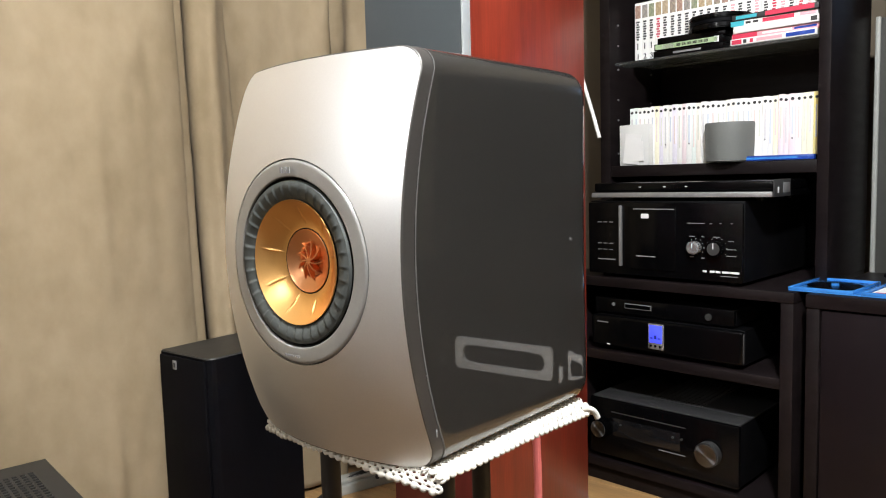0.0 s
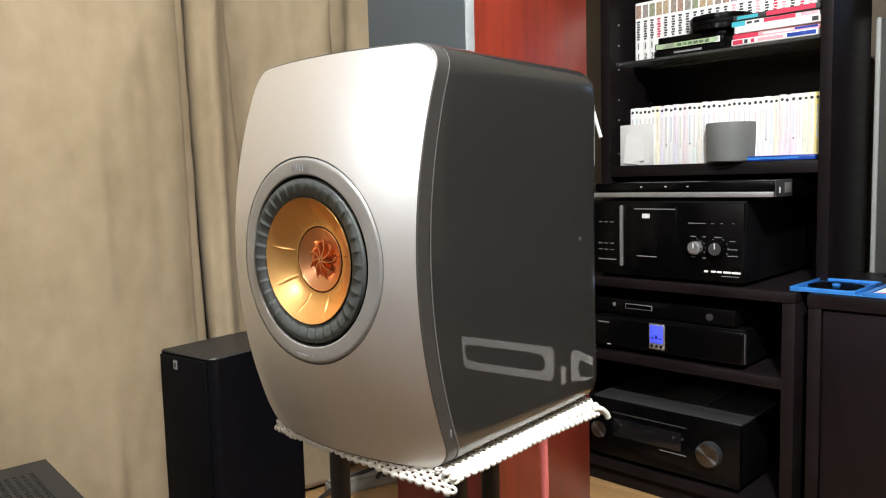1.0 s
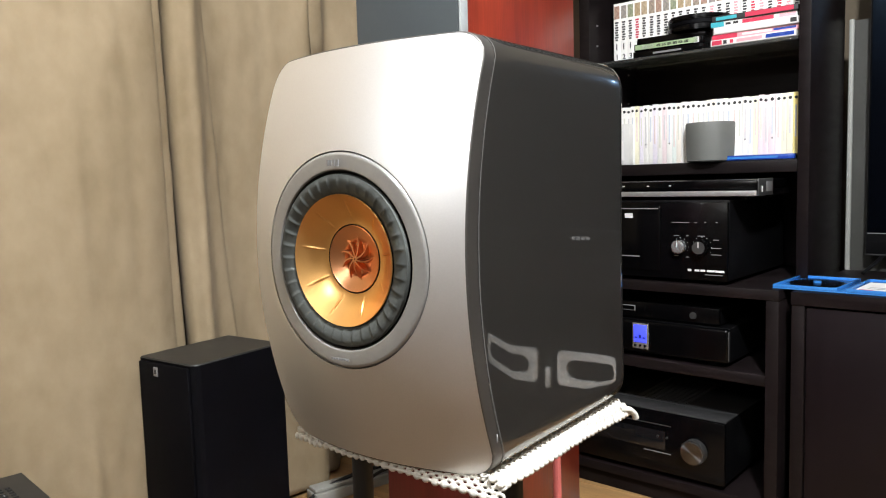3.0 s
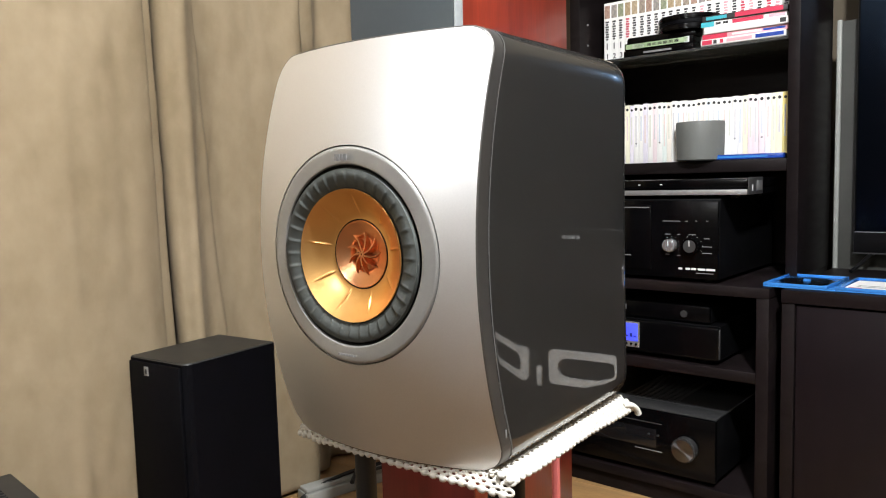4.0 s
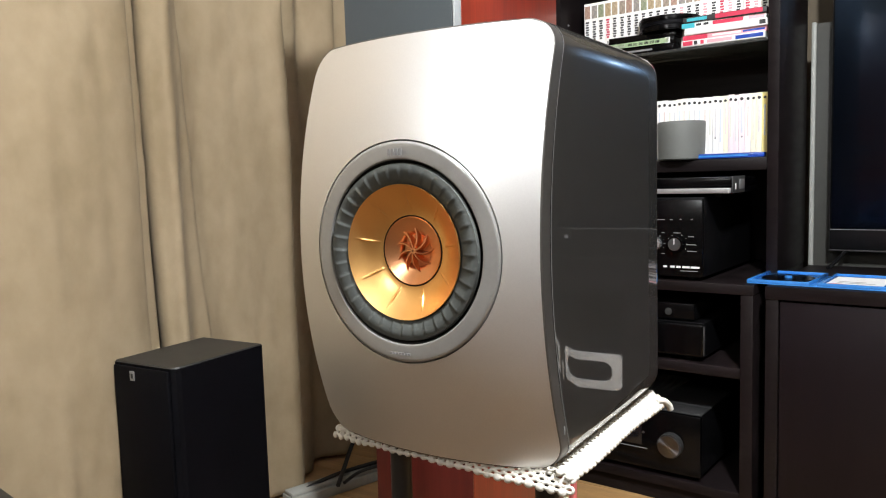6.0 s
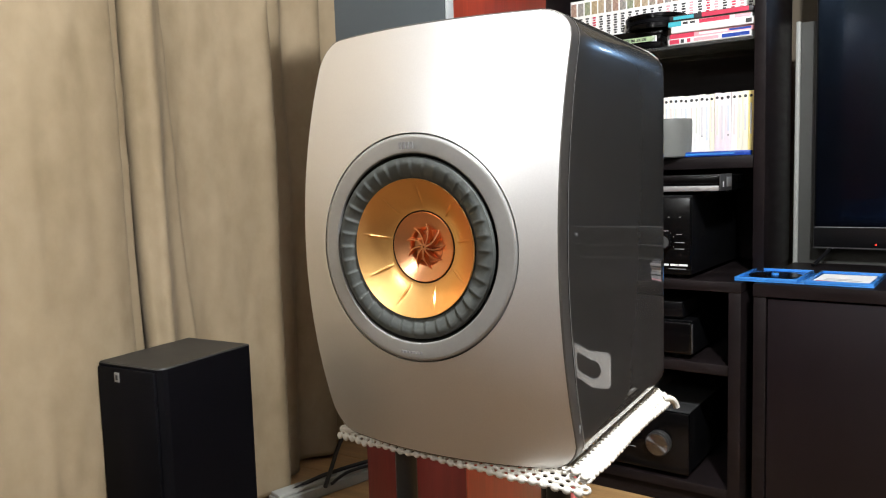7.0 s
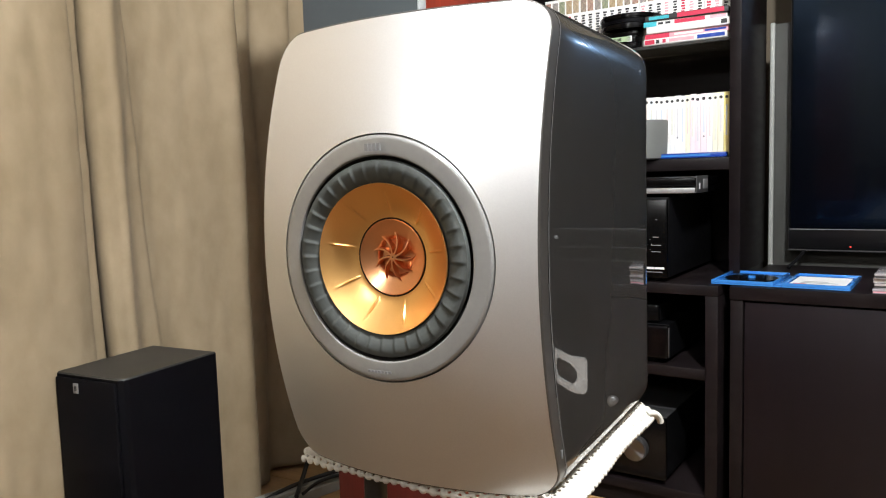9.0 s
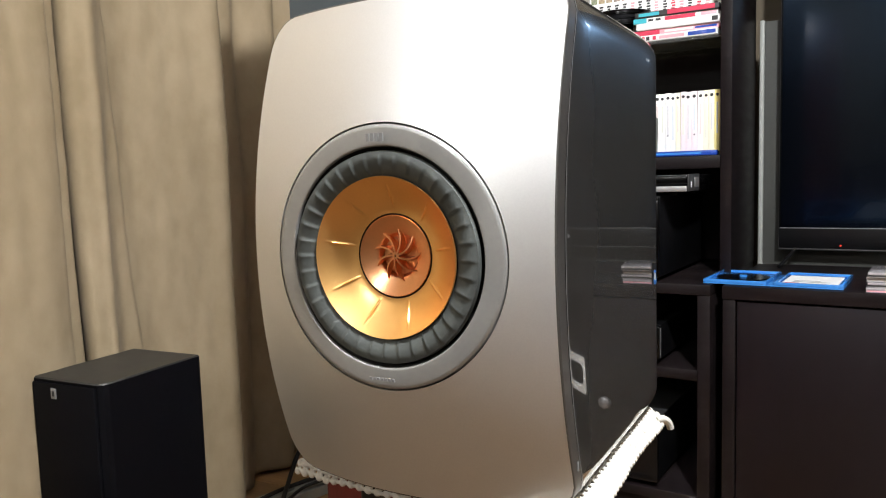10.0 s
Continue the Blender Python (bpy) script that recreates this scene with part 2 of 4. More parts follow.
setting(box("wall_south", X0 - 0.1, X1 + 0.1, Y0 - 0.1, Y0, -0.012, ZC, WALL, bevel=0), "plain painted wall", "wall")


def curtain_x(y, z):
    """Depth of the curtain's folds along the window wall."""
    x = -1.615
    x += 0.042 * math.sin(y * 9.0 + 0.6) * (1.0 if y < 0.95 else 0.25) + 0.004 * math.sin(y * 23.0 + 1.3 + 0.25 * math.sin(z * 2.1))
    lean = 0.012 * math.sin(z * 1.7 + 0.4)
    g = y - 0.984
    x -= 0.050 * math.exp(-(g / 0.0065) ** 2)
    x += 0.020 * math.exp(-((g + 0.060) / 0.055) ** 2)
    x += 0.040 * math.exp(-((g - 0.060) / 0.040) ** 2)
    s = y - (1.113 + 0.066 * (1.15 - z) + lean * 0.2)
    x += 0.010 * (0.5 - 0.5 * math.tanh(s / 0.004)) * math.exp(-abs(s) / 0.07)
    x -= 0.010 * math.exp(-((s - 0.05) / 0.05) ** 2)
    w = y - (0.760 + 0.030 * (z - 0.8) + 0.010 * math.sin(z * 5.0))
    x += 0.007 * math.exp(-(w / 0.016) ** 2) * (0.6 + 0.4 * math.sin(z * 9.0))
    x += 0.006 * math.sin(13.0 * z + 30.0 * w) * math.exp(-(w / 0.06) ** 2) * max(0.0, math.sin(z * 4.1 + 0.5))
    e = y - (1.441 + 0.005 * math.sin(z * 2.3))
    x -= 0.085 * (0.5 + 0.5 * math.tanh(e / 0.008))
    x += 0.022 * math.exp(-((e + 0.025) / 0.035) ** 2)
    if e > 0:
        x += 0.030 * math.sin(e * 34.0 - 0.9) + 0.02
    x += 0.008 * noise.noise(Vector((y * 5, z * 2.2, 0.3))) + 0.0008 * noise.noise(Vector((y * 42 + z * 9, z * 30, 7.7))) + 0.0045 * noise.noise(Vector((y * 15, z * 4, 2.3))) + 0.0030 * noise.noise(Vector((y * 30, z * 11, 5.1)))
    return x


def build_curtain():
    zs = [0.012 + 2.36 * (k / 150) for k in range(151)]
    halves = []
    for first, last, label in ((-1.4, 0.9795, "floor-length beige velvet curtain hanging in broad soft folds"), (0.9885, 2.44, "floor-length beige velvet curtain with a deep pleat")):
        ys = [first]
        while ys[-1] < last - 0.003:
            ys.append(min(last, ys[-1] + (0.012 if ys[-1] < 0.40 else 0.0050)))
        near_slit = lambda y: math.exp(-((y - 0.984) / 0.06) ** 2)
        bm = bmesh.new()
        grid = []
        for y in ys:
            row = []
            for z in zs:
                slit = 0.0030 + 0.0016 * math.sin(z * 3.1 + 0.8) + 0.0005 * math.sin(z * 11.0)
                sway = 0.016 + 0.020 * (1.3 - z) + 0.003 * math.sin(z * 4.3)
                dy = near_slit(y) * (sway + (-slit if y < 0.984 else slit))
                row.append(bm.verts.new((curtain_x(y, z), y + dy, z)))
            grid.append(row)
        for a, b in zip(grid, grid[1:]):
            for k in range(150):
                bm.faces.new((a[k], b[k], b[k + 1], a[k + 1]))
        half = thing("curtain", Matrix.Identity(4), label, "curtain", "window curtains")
        cloth = part("cloth", bm, CURTAIN, half, angle=75)
        sol = cloth.modifiers.new("thickness", "SOLIDIFY")
        sol.thickness, sol.offset = 0.004, -1
        halves.append(half)
    th = halves[1]
    bm = bmesh.new()
    for y0, y1 in ((0.995, 1.45), (1.46, 2.44)):
        n = int((y1 - y0) / 0.01)
        lo = [bm.verts.new((curtain_x(y0 + (y1 - y0) * i / n, 0.07) + 0.0035, y0 + (y1 - y0) * i / n, 0.068)) for i in range(n + 1)]
        hi = [bm.verts.new((v.co.x - 0.004, v.co.y, 0.074)) for v in lo]
        for i in range(n):
            bm.faces.new((lo[i], lo[i + 1], hi[i + 1], hi[i]))
    part("hem_stitching", bm, CURTAIN, th)
    bm = bmesh.new()
    cylinder(bm, 0, 0, 0, 0.012, 3.9, "y", 20)
    rod = tagged(part("curtain_rod", bm, BLACKPOST), "black metal curtain rod above the window curtains", "curtain rod")
    rod.location = (-1.62, 0.5, 2.385)
    for y in (-1.35, 0.5, 2.35):
        box("bracket", -1.80 + 1.62, -0.006, y - 0.5 - 0.01, y - 0.5 + 0.01, -0.006, 0.006, BLACKPOST, rod)
    return th


build_curtain()

# unseen pendants round the bulbs; the shades are added to block upward light
def build_pendant(place):
    pl = thing("pendant_lamp", Matrix.Translation(place), "unseen pendant lamp, its white shade added to keep light off the ceiling", "lamp", "pendant lamps")
    bm = bmesh.new()
    rings = [[bm.verts.new((r * math.cos(2 * math.pi * i / 48), r * math.sin(2 * math.pi * i / 48), z)) for i in range(48)] for r, z in ((0.115, 0.085), (0.105, 0.105), (0.075, 0.135), (0.02, 0.155))]
    for a, b in zip(rings, rings[1:]):
        for i in range(48):
            bm.faces.new((a[i], a[(i + 1) % 48], b[(i + 1) % 48], b[i]))
    bm.faces.new(rings[-1])
    part("shade", bm, BOARDEDGE, pl)
    drop = ZC - place[2] - 0.155
    cyl("cord", 0, 0, 0.155 + drop / 2, 0.004, drop, BLACKPOST, pl, "z", 12)


for place, power in LAMPS:
    build_pendant(place)

# ---- the two-way loudspeaker ----
CX, CZ, YF = -0.4570, 0.8093, 0.3577
DX, DZ = 0.0025, -0.0004
SW, SH, CR, ROLL, BACK = 0.2147, 0.3161, 0.0218, 0.0016, 0.6460
CURVX, CURVZ = 1.87, 1.385
REAR = 0.022
HOLE = 0.0802


def bulge(r, a):
    """How far the curved front falls back at radius r, angle a."""
    return r * r * (CURVX * math.cos(a) ** 2 + CURVZ * math.sin(a) ** 2)


def build_speaker():
    th = thing("bookshelf_speaker", Matrix.Translation((CX, 0, CZ)), "silver-fronted bookshelf loudspeaker with gloss grey cabinet and gold driver", "loudspeaker")
    n = 240
    angles = [2 * math.pi * i / n for i in range(n)]
    edge = [rounded(a, SW, SH, CR) for a in angles]

    def face(x, z):
        return YF + CURVX * (x - DX) ** 2 + CURVZ * (z - DZ) ** 2

    # curved front with rolled rim
    bm = bmesh.new()
    rings = []
    steps = [0.0, 0.004] + [0.05 + 0.95 * k / 22 for k in range(23)]
    ring = [bm.verts.new((DX + HOLE * math.cos(a), YF + bulge(HOLE, a) + 0.006, DZ + HOLE * math.sin(a))) for a in angles]
    rings.append(ring)
    for s in steps:
        ring = []
        for a, e in zip(angles, edge):
            x = (DX + HOLE * math.cos(a)) * (1 - s) + (e - ROLL) * math.cos(a) * s
            z = (DZ + HOLE * math.sin(a)) * (1 - s) + (e - ROLL) * math.sin(a) * s
            ring.append(bm.verts.new((x, face(x, z), z)))
        rings.append(ring)
    for k in range(1, 9):
        q = k / 8 * math.pi / 2
        ring = []
        for a, e in zip(angles, edge):
            r = e - ROLL + ROLL * math.sin(q)
            y = face((e - ROLL) * math.cos(a), (e - ROLL) * math.sin(a)) + 2 * 1.2 * (e - ROLL) * ROLL * math.sin(q) * 0.6 + ROLL * (1 - math.cos(q))
            ring.append(bm.verts.new((r * math.cos(a), y, r * math.sin(a))))
        rings.append(ring)
    rim = [v.co.y for v in rings[-1]]
    roll = bmesh.new()
    rolled = [[roll.verts.new(v.co) for v in ring] for ring in rings[-8:]]
    for ring in rings[-7:]:
        for v in ring:
            bm.verts.remove(v)
    for a, b in zip(rings[:-7], rings[1:-7]):
        for i in range(n):
            bm.faces.new((a[i], a[(i + 1) % n], b[(i + 1) % n], b[i]))
    for a, b in zip(rolled, rolled[1:]):
        for i in range(n):
            roll.faces.new((a[i], a[(i + 1) % n], b[(i + 1) % n], b[i]))
    part("rounded_edge", roll, EDGE, th, "darker grey rounded edge", angle=60)
    part("front_baffle", bm, SILVER, th, "curved silver metallic front baffle", angle=60)

    def band(name, material, y0, y1, grow, label=""):
        bm = bmesh.new()
        rr = []
        for dy, g in ((y0, grow), (y1, grow)):
            rr.append([bm.verts.new(((e + g) * math.cos(a), y + dy, (e + g) * math.sin(a))) for a, e, y in zip(angles, edge, rim)])
        for i in range(n):
            bm.faces.new((rr[0][i], rr[0][(i + 1) % n], rr[1][(i + 1) % n], rr[1][i]))
        return part(name, bm, material, th, label, angle=60)

    band("baffle_edge", EDGE, 0.0, 0.0112, 0.0, "darker grey edge of the baffle")
    band("trim_line", TRIM, 0.0112, 0.0126, 0.0005, "thin bright trim line")
    # lacquered cabinet with softly rounded rear
    bm = bmesh.new()
    rings = []
    rows = [(0.0124, 0.0), (0.0152, 0.0003)]
    for dy, g in rows:
        rings.append([bm.verts.new(((e + g) * math.cos(a), y + dy, (e + g) * math.sin(a))) for a, e, y in zip(angles, edge, rim)])
    for s in [k / 8 for k in range(1, 8)]:
        rings.append([bm.verts.new(((e + 0.0003) * math.cos(a), y + 0.0152 + (BACK - REAR - y - 0.0152) * s, (e + 0.0003) * math.sin(a))) for a, e, y in zip(angles, edge, rim)])
    for k in range(0, 7):
        q = k / 6 * math.pi / 2
        rings.append([bm.verts.new(((e - REAR * (1 - math.cos(q))) * math.cos(a), BACK - REAR + REAR * math.sin(q), (e - REAR * (1 - math.cos(q))) * math.sin(a))) for a, e in zip(angles, edge)])
    for a, b in zip(rings, rings[1:]):
        for i in range(n):
            bm.faces.new((a[i], a[(i + 1) % n], b[(i + 1) % n], b[i]))
    bm.faces.new(rings[-1])
    part("cabinet", bm, GLOSS, th, "high-gloss titanium grey lacquered cabinet", angle=50)
    # small pale mark low on the flank
    bm = bmesh.new()
    add_box(bm, SW / 2 - 0.0005, SW / 2 + 0.0008, rim[0] + 0.029, rim[0] + 0.0300, -0.1300, -0.1240, 0.0003)
    part("corner_mark", bm, DIMMARK, th)
    return th


def build_driver():
    th = thing("coaxial_driver", Matrix.Translation((CX + DX, YF, CZ + DZ)), "coaxial driver with gold cone and grey trim ring in the baffle", "loudspeaker driver")
    base = 1.2 * 0.0775 ** 2
    def follow(r, a):
        return (bulge(r, a) - 1.2 * r * r) * max(0.0, min(1.0, (r - 0.0625) / 0.0034))

    bm = lathe([(HOLE - 0.0002, base + 0.006), (HOLE - 0.0009, base + 0.0035), (HOLE - 0.0011, base + 0.0008), (HOLE - 0.0014, base + 0.0002), (0.0776, base - 0.0001), (0.0774, base - 0.0002), (0.0765, base - 0.00025), (0.0740, base - 0.0003), (0.0710, base - 0.0003), (0.0680, base - 0.00025),
                (0.0670, base - 0.0002), (0.0667, base - 0.0001), (0.0664, base + 0.0002), (0.0661, base + 0.0010), (0.0660, base + 0.0016), (0.0659, base + 0.010)], 128, follow)
    part("trim_ring", bm, RING, th, "satin grey trim ring", angle=70)
    bm = lathe([(0.0660, base + 0.0016), (0.0650, base + 0.0045), (0.0638, base + 0.0070), (0.0620, base + 0.0085)], 128, follow)
    part("gap_ring", bm, DARK, th)

    ribs = 36

    def wave(r, a):
        u = (a * ribs / (2 * math.pi)) % 1.0
        edge = max(0.0, min(1.0, (r - 0.0490) / 0.003)) * max(0.0, min(1.0, (0.0626 - r) / 0.003))
        return edge * (0.0010 * (u ** 0.6 if u < 0.80 else (1 - u) / 0.20 * 0.87) - 0.001)

    prof = [(0.0640, base + 0.0040)] + [(0.0632 - 0.0148 * k / 12, base + 0.0026 - 0.0024 * math.sin(math.pi * min(1, k / 12 * 0.8 + 0.2)) + 0.002 * k / 12) for k in range(13)]
    bm = lathe(prof, ribs * 12, wave)
    part("surround", bm, RUBBER, th, "dark ribbed rubber surround", angle=40)
    # cone with raised creases
    y0, y1 = base + 0.0018, base + 0.0158

    def cone_y(r):
        t = (0.0487 - r) / (0.0487 - 0.0262)
        return y0 + (y1 - y0) * (1 - (1 - t) ** 1.45)

    prof = [(0.0490, y0 + 0.001), (0.0487, y0)] + [(0.0487 - 0.0225 * k / 20, cone_y(0.0487 - 0.0225 * k / 20)) for k in range(1, 21)]

    def crease(r, a):
        best = 0.0
        for k in range(9):
            d = (a - (0.14 + k * 2 * math.pi / 9) + math.pi) % (2 * math.pi) - math.pi
            w = r * d
            span = max(0.0, math.sin(math.pi * max(0.0, min(1.0, (r - 0.0285) / 0.0165))))
            best += -0.0011 * span * math.exp(-(w / 0.00055) ** 2)
        return best

    bm = lathe(prof, 480, crease)
    part("cone", bm, GOLD, th, "gold anodised metal cone with radial creases", angle=60)
    bm = lathe([(0.0263, y1 + 0.0002), (0.0260, y1 + 0.0020), (0.0253, y1 + 0.0020), (0.0250, y1 - 0.0002)], 96)
    part("cone_gap", bm, mat("dark_copper_gap", (0.05, 0.012, 0.006), 0.5), th)
    bm = lathe([(0.0251, y1 - 0.0002), (0.0247, y1 - 0.0006)] + [(0.0245 - 0.0105 * k / 10, y1 - 0.0004 + 0.0046 * (k / 10)) for k in range(1, 11)]
               + [(0.0137, y1 + 0.0046), (0.0132, y1 + 0.0054), (0.0120, y1 + 0.0078), (0.0080, y1 + 0.0082), (0.0035, y1 + 0.0066), (0.0, y1 + 0.0060)], 96)
    part("waveguide", bm, COPPER, th, "copper tweeter waveguide", angle=50)
    # nine curved vanes meeting in the middle
    for k in range(9):
        bm = bmesh.new()
        a0 = 0.25 + k * 2 * math.pi / 9
        rows = []
        for i in range(11):
            t = i / 10
            r = 0.0006 + 0.0158 * t
            a = a0 + 0.55 * t ** 1.3
            top = y1 + 0.0006 - 0.0006 * math.sin(math.pi * t) + 0.0022 * t
            deep = y1 + 0.0074 - 0.0034 * t ** 1.5
            thick = 0.00055 * (1.15 - 0.5 * t)
            nx, nz = -math.sin(a), math.cos(a)
            cx, cz = r * math.cos(a), r * math.sin(a)
            rows.append([bm.verts.new((cx + nx * thick, top, cz + nz * thick)), bm.verts.new((cx - nx * thick, top, cz - nz * thick)),
                         bm.verts.new((cx - nx * thick * 2.6, deep, cz - nz * thick * 2.6)), bm.verts.new((cx + nx * thick * 2.6, deep, cz + nz * thick * 2.6))])
        for p, q in zip(rows, rows[1:]):
            for i in range(4):
                bm.faces.new((p[i], p[(i + 1) % 4], q[(i + 1) % 4], q[i]))
        bm.faces.new(rows[0])
        bm.faces.new(rows[-1])
        part("vane", bm, COPPER, th, angle=50)
    # printed marks on the ring, as plain bars
    for dx, w in ((-0.0052, 0.0020), (-0.0022, 0.0020), (0.0009, 0.0022), (0.0040, 0.0024)):
        box("printed_mark", dx, dx + w, base - 0.0033, base - 0.0026, 0.0690, 0.0735, DIMMARK, th, 0)
    for k in range(7):
        box("printed_mark", -0.009 + k * 0.0026, -0.0072 + k * 0.0026, base - 0.0033, base - 0.0027, -0.0730, -0.0714, DIMMARK, th, 0)
    return th


build_speaker()
build_driver()


# ---- crochet mat and stand ----
def stitch(a, b, r):
    """One crochet stitch: an oval ring of yarn."""
    bm = bmesh.new()
    rings = []
    for i in range(12):
        q = 2 * math.pi * i / 12
        c, u = Vector((a * math.cos(q), b * math.sin(q), 0)), Vector((math.cos(q), math.sin(q), 0))
        rings.append([bm.verts.new(c + r * (math.cos(2 * math.pi * k / 6) * u + math.sin(2 * math.pi * k / 6) * Vector((0, 0, 1)))) for k in range(6)])
    for i in range(12):
        p, q = rings[i], rings[(i + 1) % 12]
        for k in range(6):
            bm.faces.new((p[k], q[k], q[(k + 1) % 6], p[(k + 1) % 6]))
    return finish(bm, "stitch", COTTON, 80)


def build_mat():
    th = thing("crochet_mat", Matrix.Identity(4), "white crochet cotton doily draped over the speaker stand", "doily")
    rng = random.Random(4)
    pitch = 0.0080

    def front(u, s):
        """Flap at the front edge of the stand, lowest at its corners; u along the edge, s from its top to its loops."""
        x = -0.5665 + 0.2230 * u
        edge = 0.4190 - 0.0180 * u - 0.0500 * u * (1 - u)
        low = 0.6468 - 0.0066 * abs(2 * u - 1) ** 1.6 + 0.0006 * math.sin(31 * u)
        return Vector((x - 0.003 * s * (1 - u), edge + 0.009 * max(0.0, 1 - s) ** 1.5, 0.6525 - (0.6525 - low) * max(0.0, s) ** 1.3))

    def side(u, s):
        """Brim along the flank, which stands out and then droops towards the rear."""
        y = 0.4050 + 0.222 * u
        reach = 0.0185 - 0.0050 * u + 0.0012 * math.sin(8.0 * u)
        fall = 0.0042 + 0.0092 * u
        return Vector((-0.3600 + reach * s, y + 0.006 * s * u, 0.6546 - 0.0004 * u - fall * max(0.0, s) ** 1.5))

    bm = bmesh.new()
    bmesh.ops.create_uvsphere(bm, u_segments=10, v_segments=7, radius=1.0, matrix=Matrix.Diagonal((0.0037, 0.0032, 0.0022, 1)))
    picot = finish(bm, "picot", COTTON, 80)

    def lay(name, mesh, sheet, u, s, size):
        """Set one stitch into the cloth at u, s, turned along it."""
        along = (sheet(u + 0.01, s) - sheet(u - 0.01, s)).normalized()
        down = (sheet(u, s + 0.02) - sheet(u, s - 0.02)).normalized()
        out = along.cross(down).normalized()
        jitter = Vector((rng.uniform(-1, 1), rng.uniform(-1, 1), rng.uniform(-1, 1))) * 0.00025
        ob = new(name, mesh)
        ob.parent = th
        ob.matrix_local = Matrix.Translation(sheet(u, s) + jitter) @ Matrix((along, down, out)).transposed().to_4x4() @ Matrix.Scale(size, 4)

    for sheet, length, depth, rows, open_rows, yarn in ((front, 0.223, 0.0165, 4, 4, 0.00135), (side, 0.226, 0.0200, 5, 2, 0.0009)):
        n = int(length / pitch)
        loose = stitch(0.0029, depth / rows * 0.5, yarn)
        close = stitch(0.0021, depth / rows * 0.36, 0.0018)
        for row in range(rows):
            for i in range(n + 1):
                lay("stitch", loose if row < open_rows else close, sheet, (i + (0.5 if row % 2 else 0.0)) / (n + 0.5), (row + 0.5) / (rows + 0.35), 1.0)
        for i in range(n + 1):
            lay("picot", picot, sheet, (i + (0.5 if rows % 2 else 0.0)) / (n + 0.5), 0.97, rng.uniform(0.92, 1.08))
    # cloth under the cabinet, and the tail that curls away at the rear corner
    box("centre_panel", -0.5640, -0.3600, 0.4140, 0.6300, 0.6476, 0.6512, COTTON, th, 0.001)
    part("curled_corner", tube([(-0.3490, 0.6200, 0.6465), (-0.3445, 0.6280, 0.6455), (-0.3415, 0.6335, 0.6410), (-0.3400, 0.6360, 0.6355)], 0.0030, 10), COTTON, th)
    return th


def build_stand():
    th = thing("speaker_stand", Matrix.Translation((CX, 0.53, 0)), "black steel speaker stand with slim round posts", "speaker stand")
    box("top_plate", -0.092, 0.092, -0.098, 0.095, 0.6398, 0.6474, BLACKPOST, th, 0.002)
    box("base_plate", -0.13, 0.13, -0.15, 0.14, 0.0, 0.012, BLACKPOST, th, 0.003)
    for x, y in ((-0.531, 0.461), (-0.387, 0.459), (-0.451, 0.593)):
        cyl("post", x - CX, y - 0.53, 0.3258, 0.0095, 0.6276, BLACKPOST, th, "z", 28)
    return th


build_mat()
build_stand()


# ---- tall floorstanding speaker ----
def build_tower():
    th = thing("floorstanding_speaker", Matrix.Translation((-0.93, 1.26, 0)), "tall cherry veneered floorstanding loudspeaker with blue-grey cloth grille", "loudspeaker")
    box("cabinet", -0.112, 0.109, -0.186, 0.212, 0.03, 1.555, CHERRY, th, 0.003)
    box("front_panel", -0.1115, 0.1085, -0.1905, -0.1865, 0.032, 0.4195, DARKCHERRY, th, 0.001, "lower front, darker than the rest of the cabinet")
    box("plinth", -0.112, 0.106, -0.180, 0.208, 0.0, 0.03, BLACKPOST, th, 0.003)
    box("grille", -0.134, 0.104, -0.210, -0.188, 0.42, 1.54, GRILLE, th, 0.006, "blue-grey stretched cloth grille")
    box("grille_edge", 0.1042, 0.1085, -0.209, -0.187, 0.42, 1.54, GRILLE_EDGE, th, 0.001, "pale grey grille frame edge")
    cyl("grille_peg", 0.094, -0.199, 1.06, 0.003, 0.024, TRIM, th, "y", 14)
    return th


build_tower()


